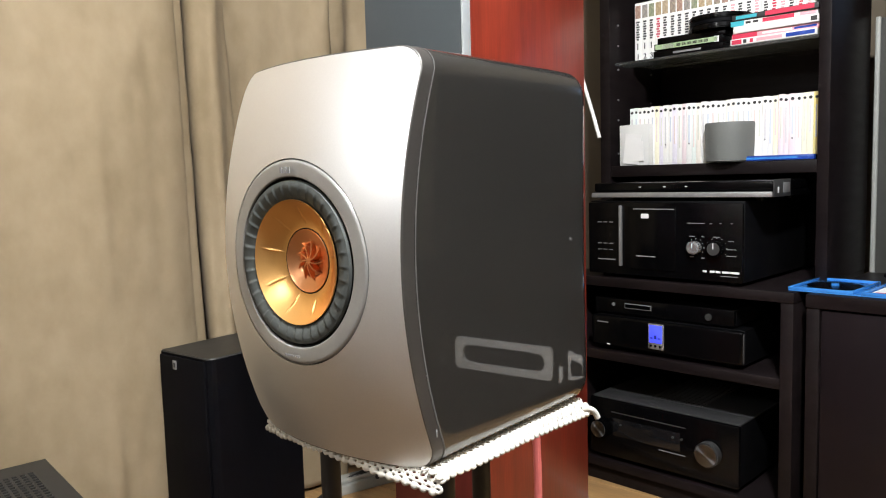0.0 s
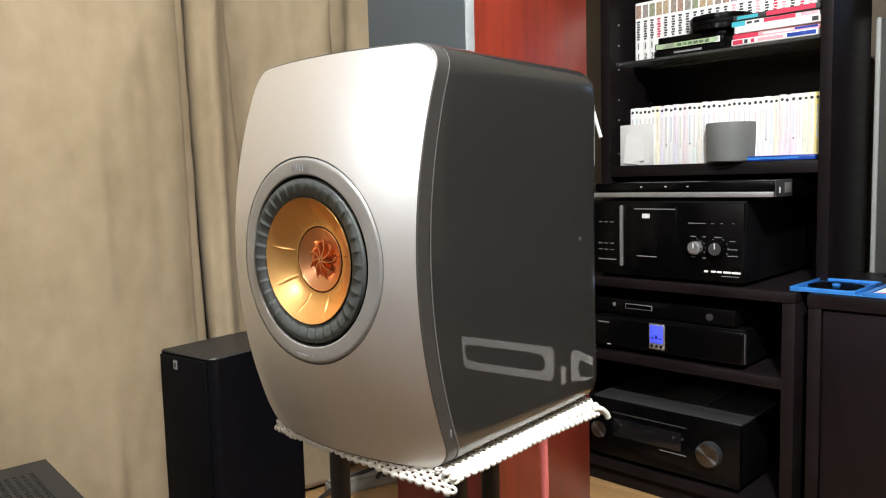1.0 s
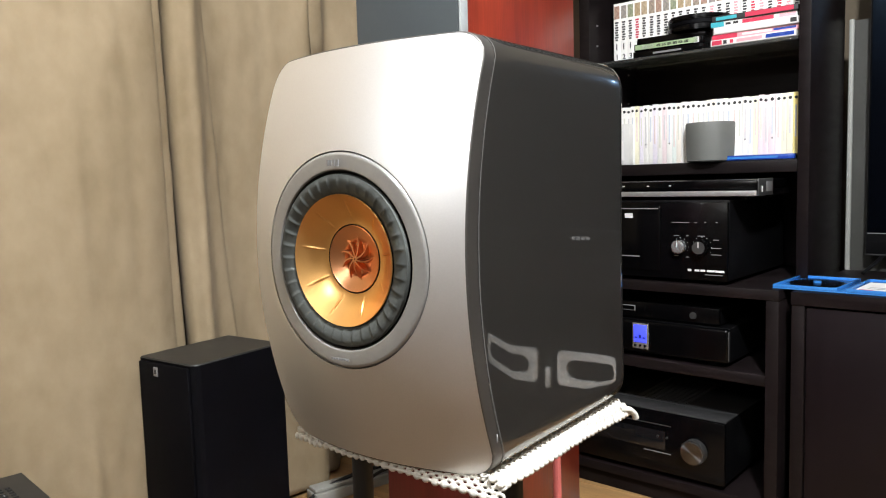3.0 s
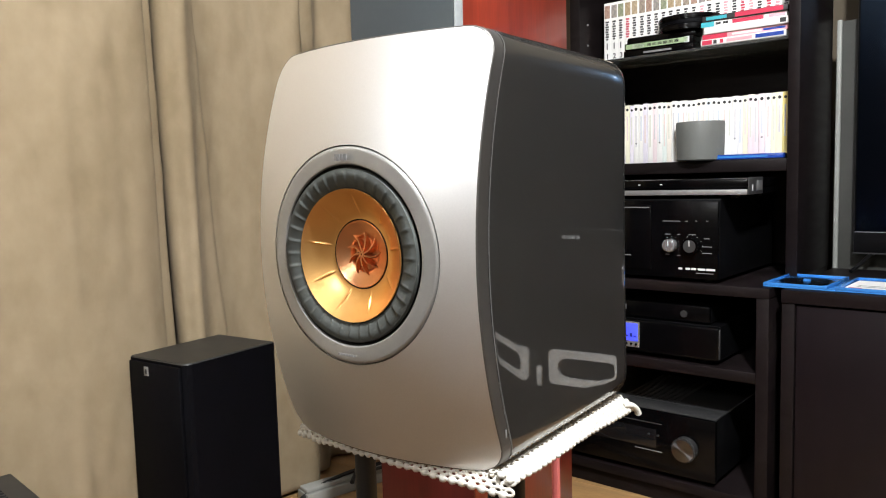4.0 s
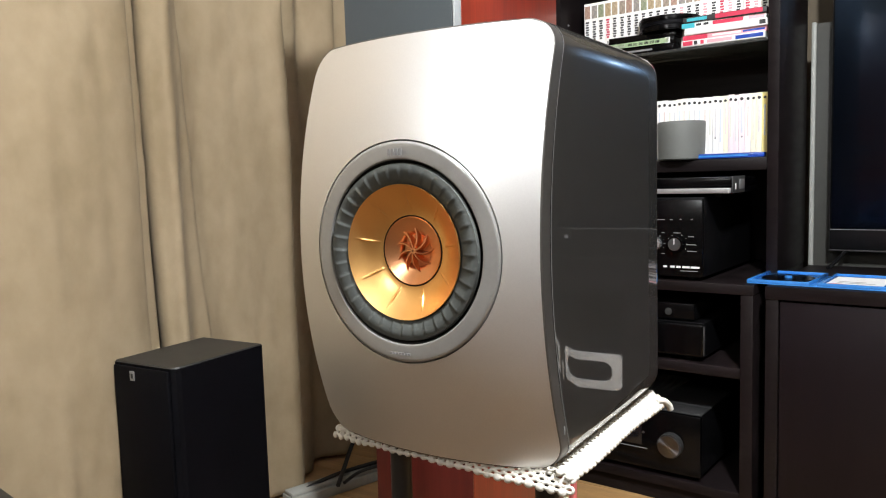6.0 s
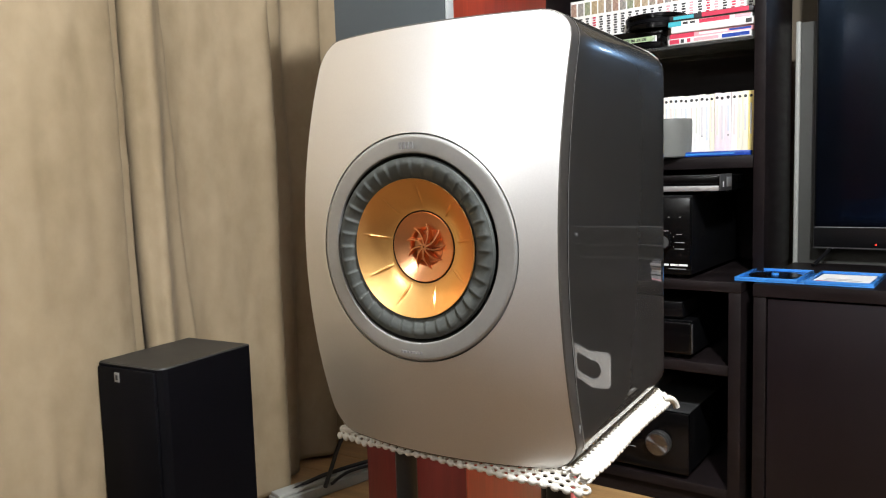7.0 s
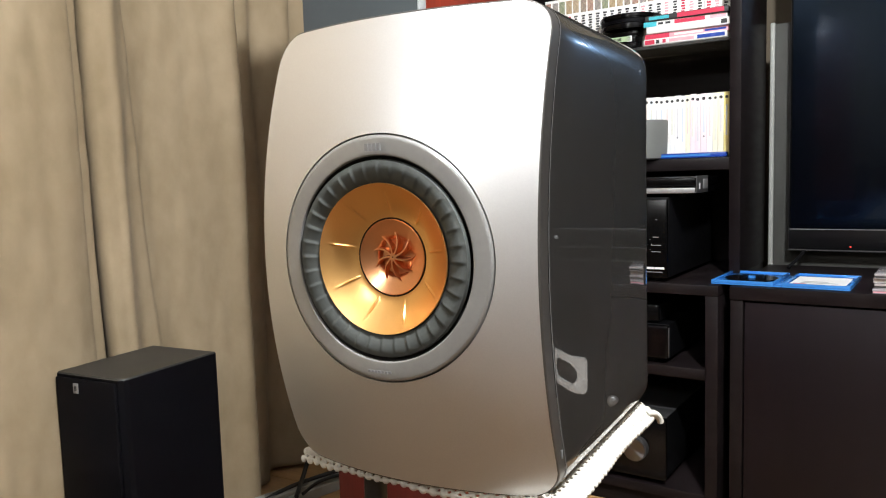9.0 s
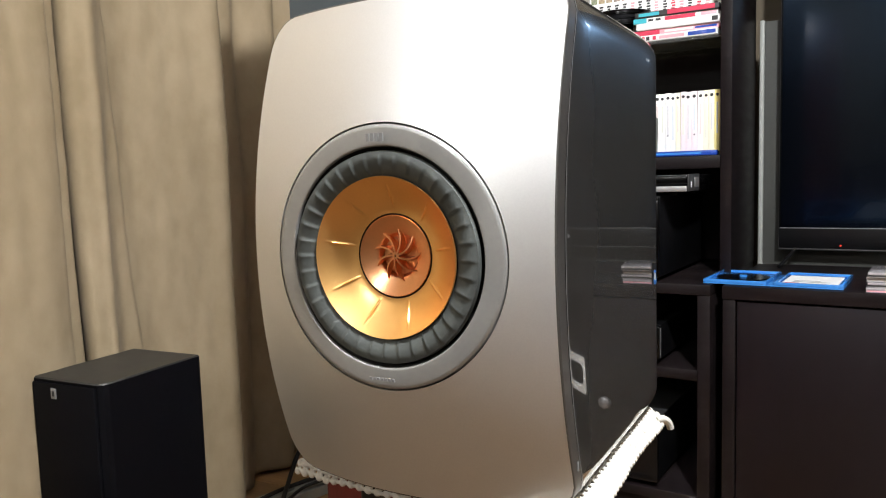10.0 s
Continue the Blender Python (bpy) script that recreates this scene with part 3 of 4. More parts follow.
# ---- small black loudspeaker by the curtain ----
def build_small_black():
    th = thing("black_speaker", pose(-1.482, 0.99, 0, 0, 0, 2.5), "small black floor loudspeaker with silver badge, beside the curtain", "loudspeaker")
    bm = bmesh.new()
    w, d, h, c = 0.093, 0.122, 0.502, 0.012
    outline = [(-w, -d + 0.004), (-w + 0.004, -d), (w - c, -d), (w - 0.003, -d + 0.006), (w, -d + c + 0.004), (w, d), (-w, d)]
    lo = [bm.verts.new((x, y, 0.01)) for x, y in outline]
    hi = [bm.verts.new((x, y, h - 0.003)) for x, y in outline]
    bm.faces.new(lo)
    bm.faces.new(hi)
    for i in range(len(outline)):
        bm.faces.new((lo[i], lo[(i + 1) % len(outline)], hi[(i + 1) % len(outline)], hi[i]))
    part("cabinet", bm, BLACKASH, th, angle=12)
    bm = bmesh.new()
    lo = [bm.verts.new((x, y, h - 0.003)) for x, y in outline]
    hi = [bm.verts.new((x * 0.985, y * 0.985, h)) for x, y in outline]
    bm.faces.new(hi)
    for i in range(len(outline)):
        bm.faces.new((lo[i], lo[(i + 1) % len(outline)], hi[(i + 1) % len(outline)], hi[i]))
    part("top_panel", bm, BLACKTOP, th, "matt top panel, paler than the sides")
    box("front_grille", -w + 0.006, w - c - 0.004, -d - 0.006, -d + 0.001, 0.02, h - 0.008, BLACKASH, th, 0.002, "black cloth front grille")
    badge = box("badge", -w + 0.058, -w + 0.072, -d - 0.0075, -d - 0.0055, h - 0.036, h - 0.016, BRUSHED, th, 0.0006, "small silver badge")
    box("badge_mark", -w + 0.0620, -w + 0.0680, -d - 0.0080, -d - 0.0074, h - 0.031, h - 0.021, INK, badge, 0)
    for x, y in ((-0.07, -0.1), (0.07, -0.1), (-0.07, 0.1), (0.07, 0.1)):
        cyl("foot", x, y, 0.0055, 0.012, 0.011, BLACKPLASTIC, th, "z", 16)


build_small_black()


# ---- perforated black box at the curtain's foot ----
def build_vent_box():
    th = thing("vented_device", pose(-1.492, 0.577, 0, 0, 0, -9.0), "dark grey equipment case with rows of vent holes in its top", "equipment case")
    top = 0.348
    box("case_body", -0.02, 0.36, -0.42, 0.0, 0.012, top - 0.004, BLACKPLASTIC, th, 0.004)
    # lid built as a perforated plate: strips around square holes
    bm = bmesh.new()
    px, nx, ny = 0.0135, 20, 24
    x0, y1 = 0.035, -0.035
    add_box(bm, -0.02, x0, -0.42, 0.0, top - 0.004, top)
    add_box(bm, x0 + nx * px, 0.36, -0.42, 0.0, top - 0.004, top)
    add_box(bm, x0, x0 + nx * px, y1, 0.0, top - 0.004, top)
    add_box(bm, x0, x0 + nx * px, -0.42, y1 - ny * px, top - 0.004, top)
    lidmat = mat("dark_grey_plastic_lid", (0.018, 0.0175, 0.017), 0.5)
    lid = part("vented_lid", bm, lidmat, th, "dark grey perforated lid")
    for i in range(nx):
        box("bar", x0 + i * px, x0 + i * px + 0.0048, y1 - ny * px, y1, top - 0.004, top, lidmat, lid, 0)
    for j in range(ny):
        box("bar", x0, x0 + nx * px, y1 - (j + 1) * px, y1 - (j + 1) * px + 0.0048, top - 0.004, top - 0.0002, lidmat, lid, 0)
    for x, y in ((0.01, -0.03), (0.33, -0.03), (0.01, -0.39), (0.33, -0.39)):
        cyl("foot", x, y, 0.006, 0.012, 0.012, BLACKPOST, th, "z", 16)


build_vent_box()

# ---- rack, hutch and television stand, all on one slightly turned line ----
RACKM = pose(-0.509, 1.81, 0, 0, 0, -4.6)


def at(x=0.0, y=0.0, z=0.0, turn=0.0):
    return RACKM @ pose(x, y, z, 0, 0, turn)


def build_rack():
    th = thing("media_rack", at(), "black-brown open media rack with three shelves of hi-fi", "shelf unit")
    box("side_panel", 0.001, 0.030, 0.0, 0.52, 0.0, 0.562, RACK, th)
    box("side_panel", -0.612, -0.583, 0.0, 0.52, 0.0, 0.562, RACK, th)
    box("top", -0.613, 0.031, -0.002, 0.52, 0.563, 0.588, RACK, th)
    box("shelf", -0.582, 0.0, 0.004, 0.505, 0.356, 0.382, RACK, th)
    box("shelf", -0.582, 0.0, 0.004, 0.505, 0.046, 0.070, RACK, th)
    box("plinth", -0.582, 0.0, 0.020, 0.040, 0.0, 0.045, RACK, th)
    box("back_panel", -0.582, 0.0, 0.506, 0.514, 0.046, 0.562, RACK, th)


def build_hutch():
    th = thing("bookcase", at(0, 0.206, 0.589), "black-brown bookcase with smoked glass shelf, full of books", "bookcase")
    top = 1.45
    box("side_panel", 0.006, 0.034, 0.0, 0.31, 0.0, top, RACK, th)
    box("side_panel", -0.612, -0.579, 0.0, 0.31, 0.0, top, RACK, th)
    box("back_panel", -0.578, 0.005, 0.296, 0.304, 0.0, top, RACK, th)
    box("shelf", -0.578, 0.005, 0.002, 0.295, 0.270, 0.302, RACK, th)
    box("glass_shelf", -0.572, 0.003, 0.020, 0.290, 0.598, 0.606, GLASS, th, 0.001, "smoked glass shelf").visible_shadow = False
    box("shelf", -0.578, 0.005, 0.002, 0.295, 0.96, 0.99, RACK, th)
    box("top_board", -0.612, 0.034, -0.004, 0.31, top, top + 0.03, RACK, th)
    for z in (0.59, 0.66, 0.44, 0.72, 0.50, 0.34):
        for y in (0.045, 0.24):
            cyl("shelf_pin", -0.5775, y, z, 0.0028, 0.004, BRUSHED, th, "y", 10).rotation_euler = (0, 0, 0)


def build_tv_stand():
    th = thing("tv_stand", at(0.058, 0, 0), "wide dark brown television stand with flat doors and open bay", "tv stand")
    w = 1.64
    box("top", -0.001, w, -0.004, 0.46, 0.558, 0.588, RACK, th)
    box("side_panel", 0.0, 0.028, 0.0, 0.455, 0.0, 0.557, RACK, th)
    box("side_panel", w - 0.028, w - 0.001, 0.0, 0.455, 0.0, 0.557, RACK, th)
    box("divider", 0.512, 0.534, 0.004, 0.44, 0.045, 0.557, RACK, th)
    box("divider", 1.212, 1.234, 0.004, 0.44, 0.045, 0.557, RACK, th)
    box("bottom", 0.029, w - 0.029, 0.004, 0.45, 0.045, 0.069, RACK, th)
    box("plinth", 0.029, w - 0.029, 0.03, 0.05, 0.0, 0.044, RACK, th)
    box("back_panel", 0.029, w - 0.029, 0.442, 0.450, 0.07, 0.557, RACK, th)
    box("shelf", 0.5345, 1.2115, 0.010, 0.44, 0.262, 0.280, RACK, th)
    box("door", 0.031, 0.510, 0.003, 0.021, 0.073, 0.553, DOOR, th, 0.0015, "flat dark brown door")
    box("door", 1.236, w - 0.031, 0.003, 0.021, 0.073, 0.553, DOOR, th, 0.0015, "flat dark brown door")
    for x in (0.469, 1.277):
        bm = lathe([(0.0, -0.024), (0.008, -0.0235), (0.0135, -0.020), (0.0155, -0.015), (0.0135, -0.010), (0.007, -0.007), (0.006, 0.0032)], 32)
        bmesh.ops.translate(bm, verts=bm.verts, vec=(x, 0.0, 0.296))
        part("door_knob", bm, BRUSHED, th, "round brushed metal door knob")


build_rack()
build_hutch()
build_tv_stand()


def build_television():
    th = thing("television", at(0.1045, 0.468, 0.588), "large flat black television standing on two splayed legs", "television")
    w, z0, z1 = 1.66, 0.042, 0.985
    box("case", 0.0, w, 0.006, 0.050, z0, z1, BEZEL, th, 0.004)
    box("screen", 0.006, w - 0.006, 0.0, 0.0062, z0 + 0.060, z1 - 0.006, SCREEN, th, 0.0008, "glossy black screen, switched off")
    box("lower_bezel", 0.002, w - 0.002, 0.0005, 0.0062, z0 + 0.003, z0 + 0.0575, BEZEL, th, 0.001)
    box("bezel_line", 0.004, w - 0.004, -0.0004, 0.0008, z0 + 0.0576, z0 + 0.0594, DIMMARK, th, 0)
    box("bottom_rail", 0.002, w - 0.002, -0.001, 0.006, z0 - 0.001, z0 + 0.0025, GREYTOP, th, 0.0005)
    for k in range(4):
        box("logo_bar", w / 2 - 0.016 + k * 0.0165, w / 2 - 0.003 + k * 0.0165, -0.001, 0.0006, z0 + 0.025, z0 + 0.037, MARK, th, 0)
    cyl("standby_light", 0.155, -0.0004, z0 + 0.012, 0.0022, 0.002, glow("red_standby", (0.9, 0.05, 0.03), 1.0), th, "y", 12)
    for x, s in ((0.045, -1), (w - 0.045, 1)):
        for dy in (-0.13, 0.15):
            bm = tube([(x, 0.025, z0 + 0.004), (x + s * 0.012, 0.025 + dy * 0.5, 0.024), (x + s * 0.026, 0.025 + dy, 0.005)], 0.005, 10)
            part("leg", bm, BEZEL, th)


build_television()

board = thing("wall_board", at(0.040, 0.522, 0.0), "dark grey board with pale edge strip standing behind the television", "board")
box("panel", 0.0165, 1.7, 0.0, 0.012, 0.50, 1.262, mat("dark_grey_board", (0.050, 0.050, 0.044), 0.6, 0.0, 0.12, 4, 90), board, 0.002)
box("edge_strip", 0.0030, 0.0160, -0.004, 0.016, 0.50, 1.266, BOARD, board, 0.004, "pale grey edge strip", 3)
box("foot_rail", 0.05, 1.6, -0.005, 0.02, 0.0, 0.499, RACK, board, 0.002)


# ---- hi-fi units ----
def feet(th, x0, x1, y0, y1, r=0.016, h=0.010):
    for x in (x0, x1):
        for y in (y0, y1):
            cyl("foot", x, y, h / 2, r, h, BLACKPLASTIC, th, "z", 18)


def build_changer():
    th = thing("disc_changer", at(-0.525, 0.008, 0.588), "large black disc changer with two round knobs, on the rack top", "disc player")
    w, h, d = 0.433, 0.208, 0.42
    feet(th, 0.04, w - 0.04, 0.04, d - 0.05)
    box("case_body", 0.0, w, 0.012, d, 0.010, h, BLACKMETAL, th, 0.002)
    box("front_panel", 0.0, w, 0.0, 0.0115, 0.010, h - 0.004, BLACKPLASTIC, th, 0.003)
    box("flap", 0.125, 0.262, -0.003, 0.001, 0.028, h - 0.014, BLACKPLASTIC, th, 0.002, "smoked door flap")
    box("silver_bar", 0.099, 0.107, -0.007, 0.001, 0.034, h - 0.012, BRUSHED, th, 0.0015, "vertical silver bar")
    box("flap_line", 0.142, 0.258, -0.0045, -0.0028, h - 0.022, h - 0.0195, DIMMARK, th, 0)
    box("logo_bar", 0.165, 0.187, -0.0045, -0.0028, h - 0.045, h - 0.033, MARK, th, 0)
    box("flap_text", 0.150, 0.206, -0.0045, -0.0028, 0.062, 0.0645, DIMMARK, th, 0)
    for x, r, dark in ((0.315, 0.0165, CHROME), (0.3695, 0.020, BLACKPLASTIC)):
        k = cyl("knob", x, -0.010, 0.0925, r, 0.020, dark, th, "y", 40, 0.002)
        cyl("knob_face", x, -0.0205, 0.0925, r * 0.78, 0.002, CHROME if dark is CHROME else GREYTOP, k, "y", 40)
        box("pointer", x - 0.001, x + 0.001, -0.0222, -0.0213, 0.0925, 0.0925 + r * 0.7, MARK, k, 0)
        for q in range(9):
            a = radians(-30 + q * 30)
            box("tick", x + (r + 0.005) * math.cos(a) - 0.0006, x + (r + 0.005) * math.cos(a) + 0.0006, -0.0006, 0.0004,
                0.0925 + (r + 0.005) * math.sin(a) - 0.0006, 0.0925 + (r + 0.005) * math.sin(a) + 0.0006, MARK, th, 0)
    for x0, x1, z in ((0.292, 0.338, 0.152), (0.351, 0.358, 0.152), (0.376, 0.381, 0.153), (0.404, 0.409, 0.153), (0.298, 0.312, 0.119), (0.330, 0.337, 0.119),
                      (0.398, 0.412, 0.110), (0.394, 0.418, 0.090), (0.394, 0.418, 0.074), (0.360, 0.378, 0.119), (0.300, 0.310, 0.068), (0.330, 0.338, 0.066), (0.378, 0.422, 0.024)):
        box("printed_mark", x0, x1, -0.0006, 0.0004, z, z + 0.0018, DIMMARK, th, 0)
    for x0, x1 in ((0.334, 0.344), (0.352, 0.364), (0.367, 0.379), (0.383, 0.402), (0.404, 0.426)):
        box("printed_mark", x0, x1, -0.0006, 0.0004, 0.032, 0.037, MARK, th, 0)
    for x in (0.030, 0.048, 0.066):
        for z in (0.075, 0.092, 0.150):
            box("printed_mark", x, x + 0.012, -0.0006, 0.0004, z, z + 0.002, DIMMARK, th, 0)
    box("printed_mark", 0.030, 0.085, -0.0006, 0.0004, 0.048, 0.051, DIMMARK, th, 0)


def build_slim_player():
    th = thing("disc_player", at(-0.52, 0.020, 0.796), "slim black disc player with a silver lip, on the disc changer", "disc player")
    w, d = 0.492, 0.24
    feet(th, 0.06, w - 0.04, 0.03, d - 0.03, 0.012, 0.008)
    box("lower_case", 0.0, w, 0.004, d, 0.008, 0.024, BLACKPLASTIC, th, 0.002)
    box("silver_lip", 0.0, w, -0.004, 0.004, 0.009, 0.022, BRUSHED, th, 0.002, "brushed silver front lip")
    box("upper_case", 0.0, w - 0.002, 0.010, d, 0.0245, 0.048, BLACKPLASTIC, th, 0.004, "gloss black upper case")
    box("end_cap", w + 0.0004, w + 0.003, 0.002, 0.105, 0.009, 0.050, GREYTOP, th, 0.001, "grey end cap")
    box("end_window", w + 0.0032, w + 0.0042, 0.055, 0.096, 0.018, 0.042, BRUSHED, th, 0.0005)
    box("end_mark", w + 0.0032, w + 0.0042, 0.022, 0.029, 0.018, 0.032, MARK, th, 0.0003)
    for x in (0.14, 0.21, 0.27):
        box("printed_mark", x, x + 0.006, 0.0092, 0.0101, 0.035, 0.037, MARK, th, 0)


def build_amp():
    th = thing("amplifier", at(-0.52, 0.010, 0.382), "black amplifier with a small lit blue display", "amplifier")
    w, h, d = 0.430, 0.098, 0.36
    feet(th, 0.05, w - 0.05, 0.04, d - 0.05, 0.018)
    box("case_body", 0.004, w - 0.004, 0.020, d, 0.010, h, BLACKMETAL, th, 0.003)
    box("front_panel", 0.0, w, 0.0, 0.0195, 0.012, h, BLACKPLASTIC, th, 0.008, "", 4)
    disp = box("display_frame", 0.178, 0.223, -0.004, 0.001, 0.024, 0.092, CHROME, th, 0.002, "silver display surround")
    box("display", 0.182, 0.219, -0.0055, -0.0035, 0.041, 0.088, BLUELCD, disp, 0.0005, "lit blue display")
    for k in range(3):
        box("digit", 0.186 + k * 0.011, 0.193 + k * 0.011, -0.0062, -0.0052, 0.052, 0.056 + 0.006 * (k % 2), LCDMARK, disp, 0)
        cyl("button", 0.187 + k * 0.0135, -0.0048, 0.033, 0.0032, 0.003, BLACKPLASTIC, disp, "y", 14)
    box("printed_mark", 0.02, 0.055, -0.0008, 0.0004, 0.078, 0.081, DIMMARK, th, 0)
    box("printed_mark", 0.05, 0.060, -0.0008, 0.0004, 0.018, 0.021, MARK, th, 0)
    box("side_trim", w - 0.010, w + 0.0008, 0.004, 0.012, 0.018, h - 0.006, GREYTOP, th, 0.001)
    sl = thing("video_player", at(-0.52, 0.030, 0.480), "slim black video player resting on the amplifier", "disc player")
    box("case_body", 0.0, 0.40, 0.014, 0.27, 0.004, 0.046, BLACKMETAL, sl, 0.002)
    box("front_panel", 0.0, 0.40, 0.0, 0.0135, 0.004, 0.046, BLACKPLASTIC, sl, 0.003)
    box("slot_frame", 0.095, 0.175, -0.0014, 0.0006, 0.022, 0.036, DIMMARK, sl, 0.0003)
    box("slot", 0.097, 0.173, -0.0020, -0.0008, 0.024, 0.034, BLACKPLASTIC, sl, 0)
    cyl("badge", 0.060, -0.0006, 0.030, 0.005, 0.002, DIMMARK, sl, "y", 20)
    cyl("button", 0.335, -0.003, 0.024, 0.009, 0.006, GREYTOP, sl, "y", 24, 0.001)
    for x in (0.03, 0.37):
        for y in (0.04, 0.24):
            cyl("foot", x, y, 0.002, 0.01, 0.004, BLACKPLASTIC, sl, "z", 14)


def build_receiver():
    th = thing("av_receiver", at(-0.525, 0.006, 0.070), "black audio-video receiver with a large chrome volume knob", "receiver")
    w, h, d = 0.430, 0.176, 0.38
    feet(th, 0.05, w - 0.05, 0.05, d - 0.05, 0.022, 0.014)
    box("case_body", 0.003, w - 0.003, 0.014, d, 0.014, h - 0.004, BLACKMETAL, th, 0.003)
    box("front_panel", 0.0, w, 0.0, 0.0135, 0.014, h - 0.002, BLACKPLASTIC, th, 0.004)
    bm = bmesh.new()
    add_box(bm, 0.003, w - 0.003, 0.014, 0.085, h - 0.004, h, 0.0008)
    add_box(bm, 0.003, 0.14, 0.0855, d, h - 0.004, h, 0.0008)
    add_box(bm, 0.29, w - 0.003, 0.0855, d, h - 0.004, h, 0.0008)
    part("top_cover", bm, GREYTOP, th, "grey steel cover with vent slots")
    for k in range(22):
        box("slat", 0.1405, 0.2895, 0.092 + k * 0.012, 0.0985 + k * 0.012, h - 0.004, h, GREYTOP, th, 0)
    for x, r in ((0.356, 0.0315), (0.012 + 0.030, 0.026)):
        k = cyl("knob", x, -0.012, 0.092, r, 0.024, BLACKPLASTIC if r < 0.03 else GREYTOP, th, "y", 56, 0.002)
        cyl("knob_face", x, -0.0248, 0.092, r * 0.9, 0.003, SPUN, k, "y", 56, 0.001, "spun metal face")
    box("display_window", 0.075, 0.275, -0.001, 0.0006, 0.075, 0.125, mat("smoked_window", (0.008, 0.008, 0.009), 0.12), th, 0.0005)
    box("seam_line", 0.070, 0.290, -0.0012, 0.0004, 0.140, 0.1425, GREYTOP, th, 0)
    box("seam_line", 0.215, 0.290, -0.0012, 0.0004, 0.066, 0.068, DIMMARK, th, 0)
    for x in (0.10, 0.255, 0.28):
        cyl("button", x, -0.002, 0.110, 0.003, 0.004, GREYTOP, th, "y", 14)


build_changer()
build_slim_player()
build_amp()
build_receiver()


def build_centre():
    th = thing("centre_speaker", at(0.612, 0.004, 0.280), "centre loudspeaker with two silver-framed dark oval grilles, in the tv stand", "loudspeaker")
    box("case_body", -0.0185, 0.610, 0.010, 0.26, 0.0, 0.135, BLACKASH, th, 0.004)
    for x0, x1 in ((-0.0165, 0.222), (0.280, 0.606)):
        bm = bmesh.new()
        n = 64
        cx, cz, w, h = (x0 + x1) / 2, 0.069, x1 - x0, 0.094
        a = [2 * math.pi * i / n for i in range(n)]
        out = [bm.verts.new((cx + rounded(t, w, h, 0.012) * math.cos(t), -0.002, cz + rounded(t, w, h, 0.012) * math.sin(t))) for t in a]
        mid = [bm.verts.new((cx + rounded(t, w - 0.052, h - 0.040, 0.026) * math.cos(t), -0.002, cz + rounded(t, w - 0.052, h - 0.040, 0.026) * math.sin(t))) for t in a]
        back = [bm.verts.new((v.co.x, 0.0095, v.co.z)) for v in out]
        deep = [bm.verts.new((v.co.x, 0.0095, v.co.z)) for v in mid]
        for p, q in ((back, out), (out, mid), (mid, deep)):
            for i in range(n):
                bm.faces.new((p[i], p[(i + 1) % n], q[(i + 1) % n], q[i]))
        part("grille_frame", bm, BOARDEDGE, th, "pale silver frame round an oval grille")
    box("tweeter_bar", 0.243, 0.258, -0.002, 0.0095, 0.012, 0.066, BOARDEDGE, th, 0.001)


build_centre()


# ---- what lies on the stand ----
def build_case():
    th = thing("open_disc_case", at(0.008, 0.026, 0.5885, -1.5), "open blue plastic disc case with black disc tray, lying flat", "disc case")
    for x0, x1 in ((0.0, 0.139), (0.156, 0.295)):
        half = box("half_shell", x0, x1, 0.0, 0.19, 0.0, 0.0035, BLUE, th, 0.001)
        bm = bmesh.new()
        for a in ((x0, x1, 0.0, 0.005), (x0, x1, 0.185, 0.19), (x0, x0 + 0.005, 0.0055, 0.1845), (x1 - 0.005, x1, 0.0055, 0.1845)):
            add_box(bm, *a, 0.0036, 0.0105, 0.001)
        part("rim", bm, BLUE, half)
    box("spine", 0.1395, 0.1555, 0.0, 0.19, 0.0, 0.003, BLUE, th, 0.0005)
    cyl("disc_well", 0.070, 0.095, 0.0052, 0.060, 0.003, BLACKPLASTIC, th, "z", 56, 0, "black disc tray")
    cyl("hub", 0.070, 0.095, 0.0085, 0.009, 0.007, BLUE, th, "z", 24, 0.001, "clear blue disc hub")
    box("leaflet", 0.165, 0.280, 0.020, 0.170, 0.0037, 0.0052, PAPER, th, 0, "white printed leaflet")
    box("leaflet_print", 0.172, 0.200, 0.030, 0.045, 0.0053, 0.0057, REDPRINT, th, 0)
    box("leaflet_print", 0.185, 0.262, 0.060, 0.066, 0.0053, 0.0057, DIMMARK, th, 0)
    box("leaflet_print", 0.185, 0.240, 0.080, 0.085, 0.0053, 0.0057, DIMMARK, th, 0)


build_case()
CLEAR = mat("clear_case_plastic", (0.35, 0.33, 0.34), 0.15, 0.0, 0.1, coat=0.5)
for k in range(4):
    c = thing("jewel_case", at(0.345 + 0.003 * (k % 2), 0.006 + 0.004 * ((k * 7) % 3), 0.5885 + k * 0.0108, 1.5 - k), "clear jewel disc case in a small stack on the tv stand", "disc case", "stacked jewel cases")
    box("tray", 0.001, 0.141, 0.001, 0.124, 0.001, 0.0045, (PINKPRINT, INK, PAPER, INK)[k], c, 0.0005)
    box("lid", 0.0, 0.142, 0.0, 0.125, 0.0048, 0.0100, CLEAR, c, 0.0008, "clear plastic lid")
    box("bottom_shell", 0.0, 0.142, 0.0, 0.125, 0.0, 0.0009, CLEAR, c, 0.0002)

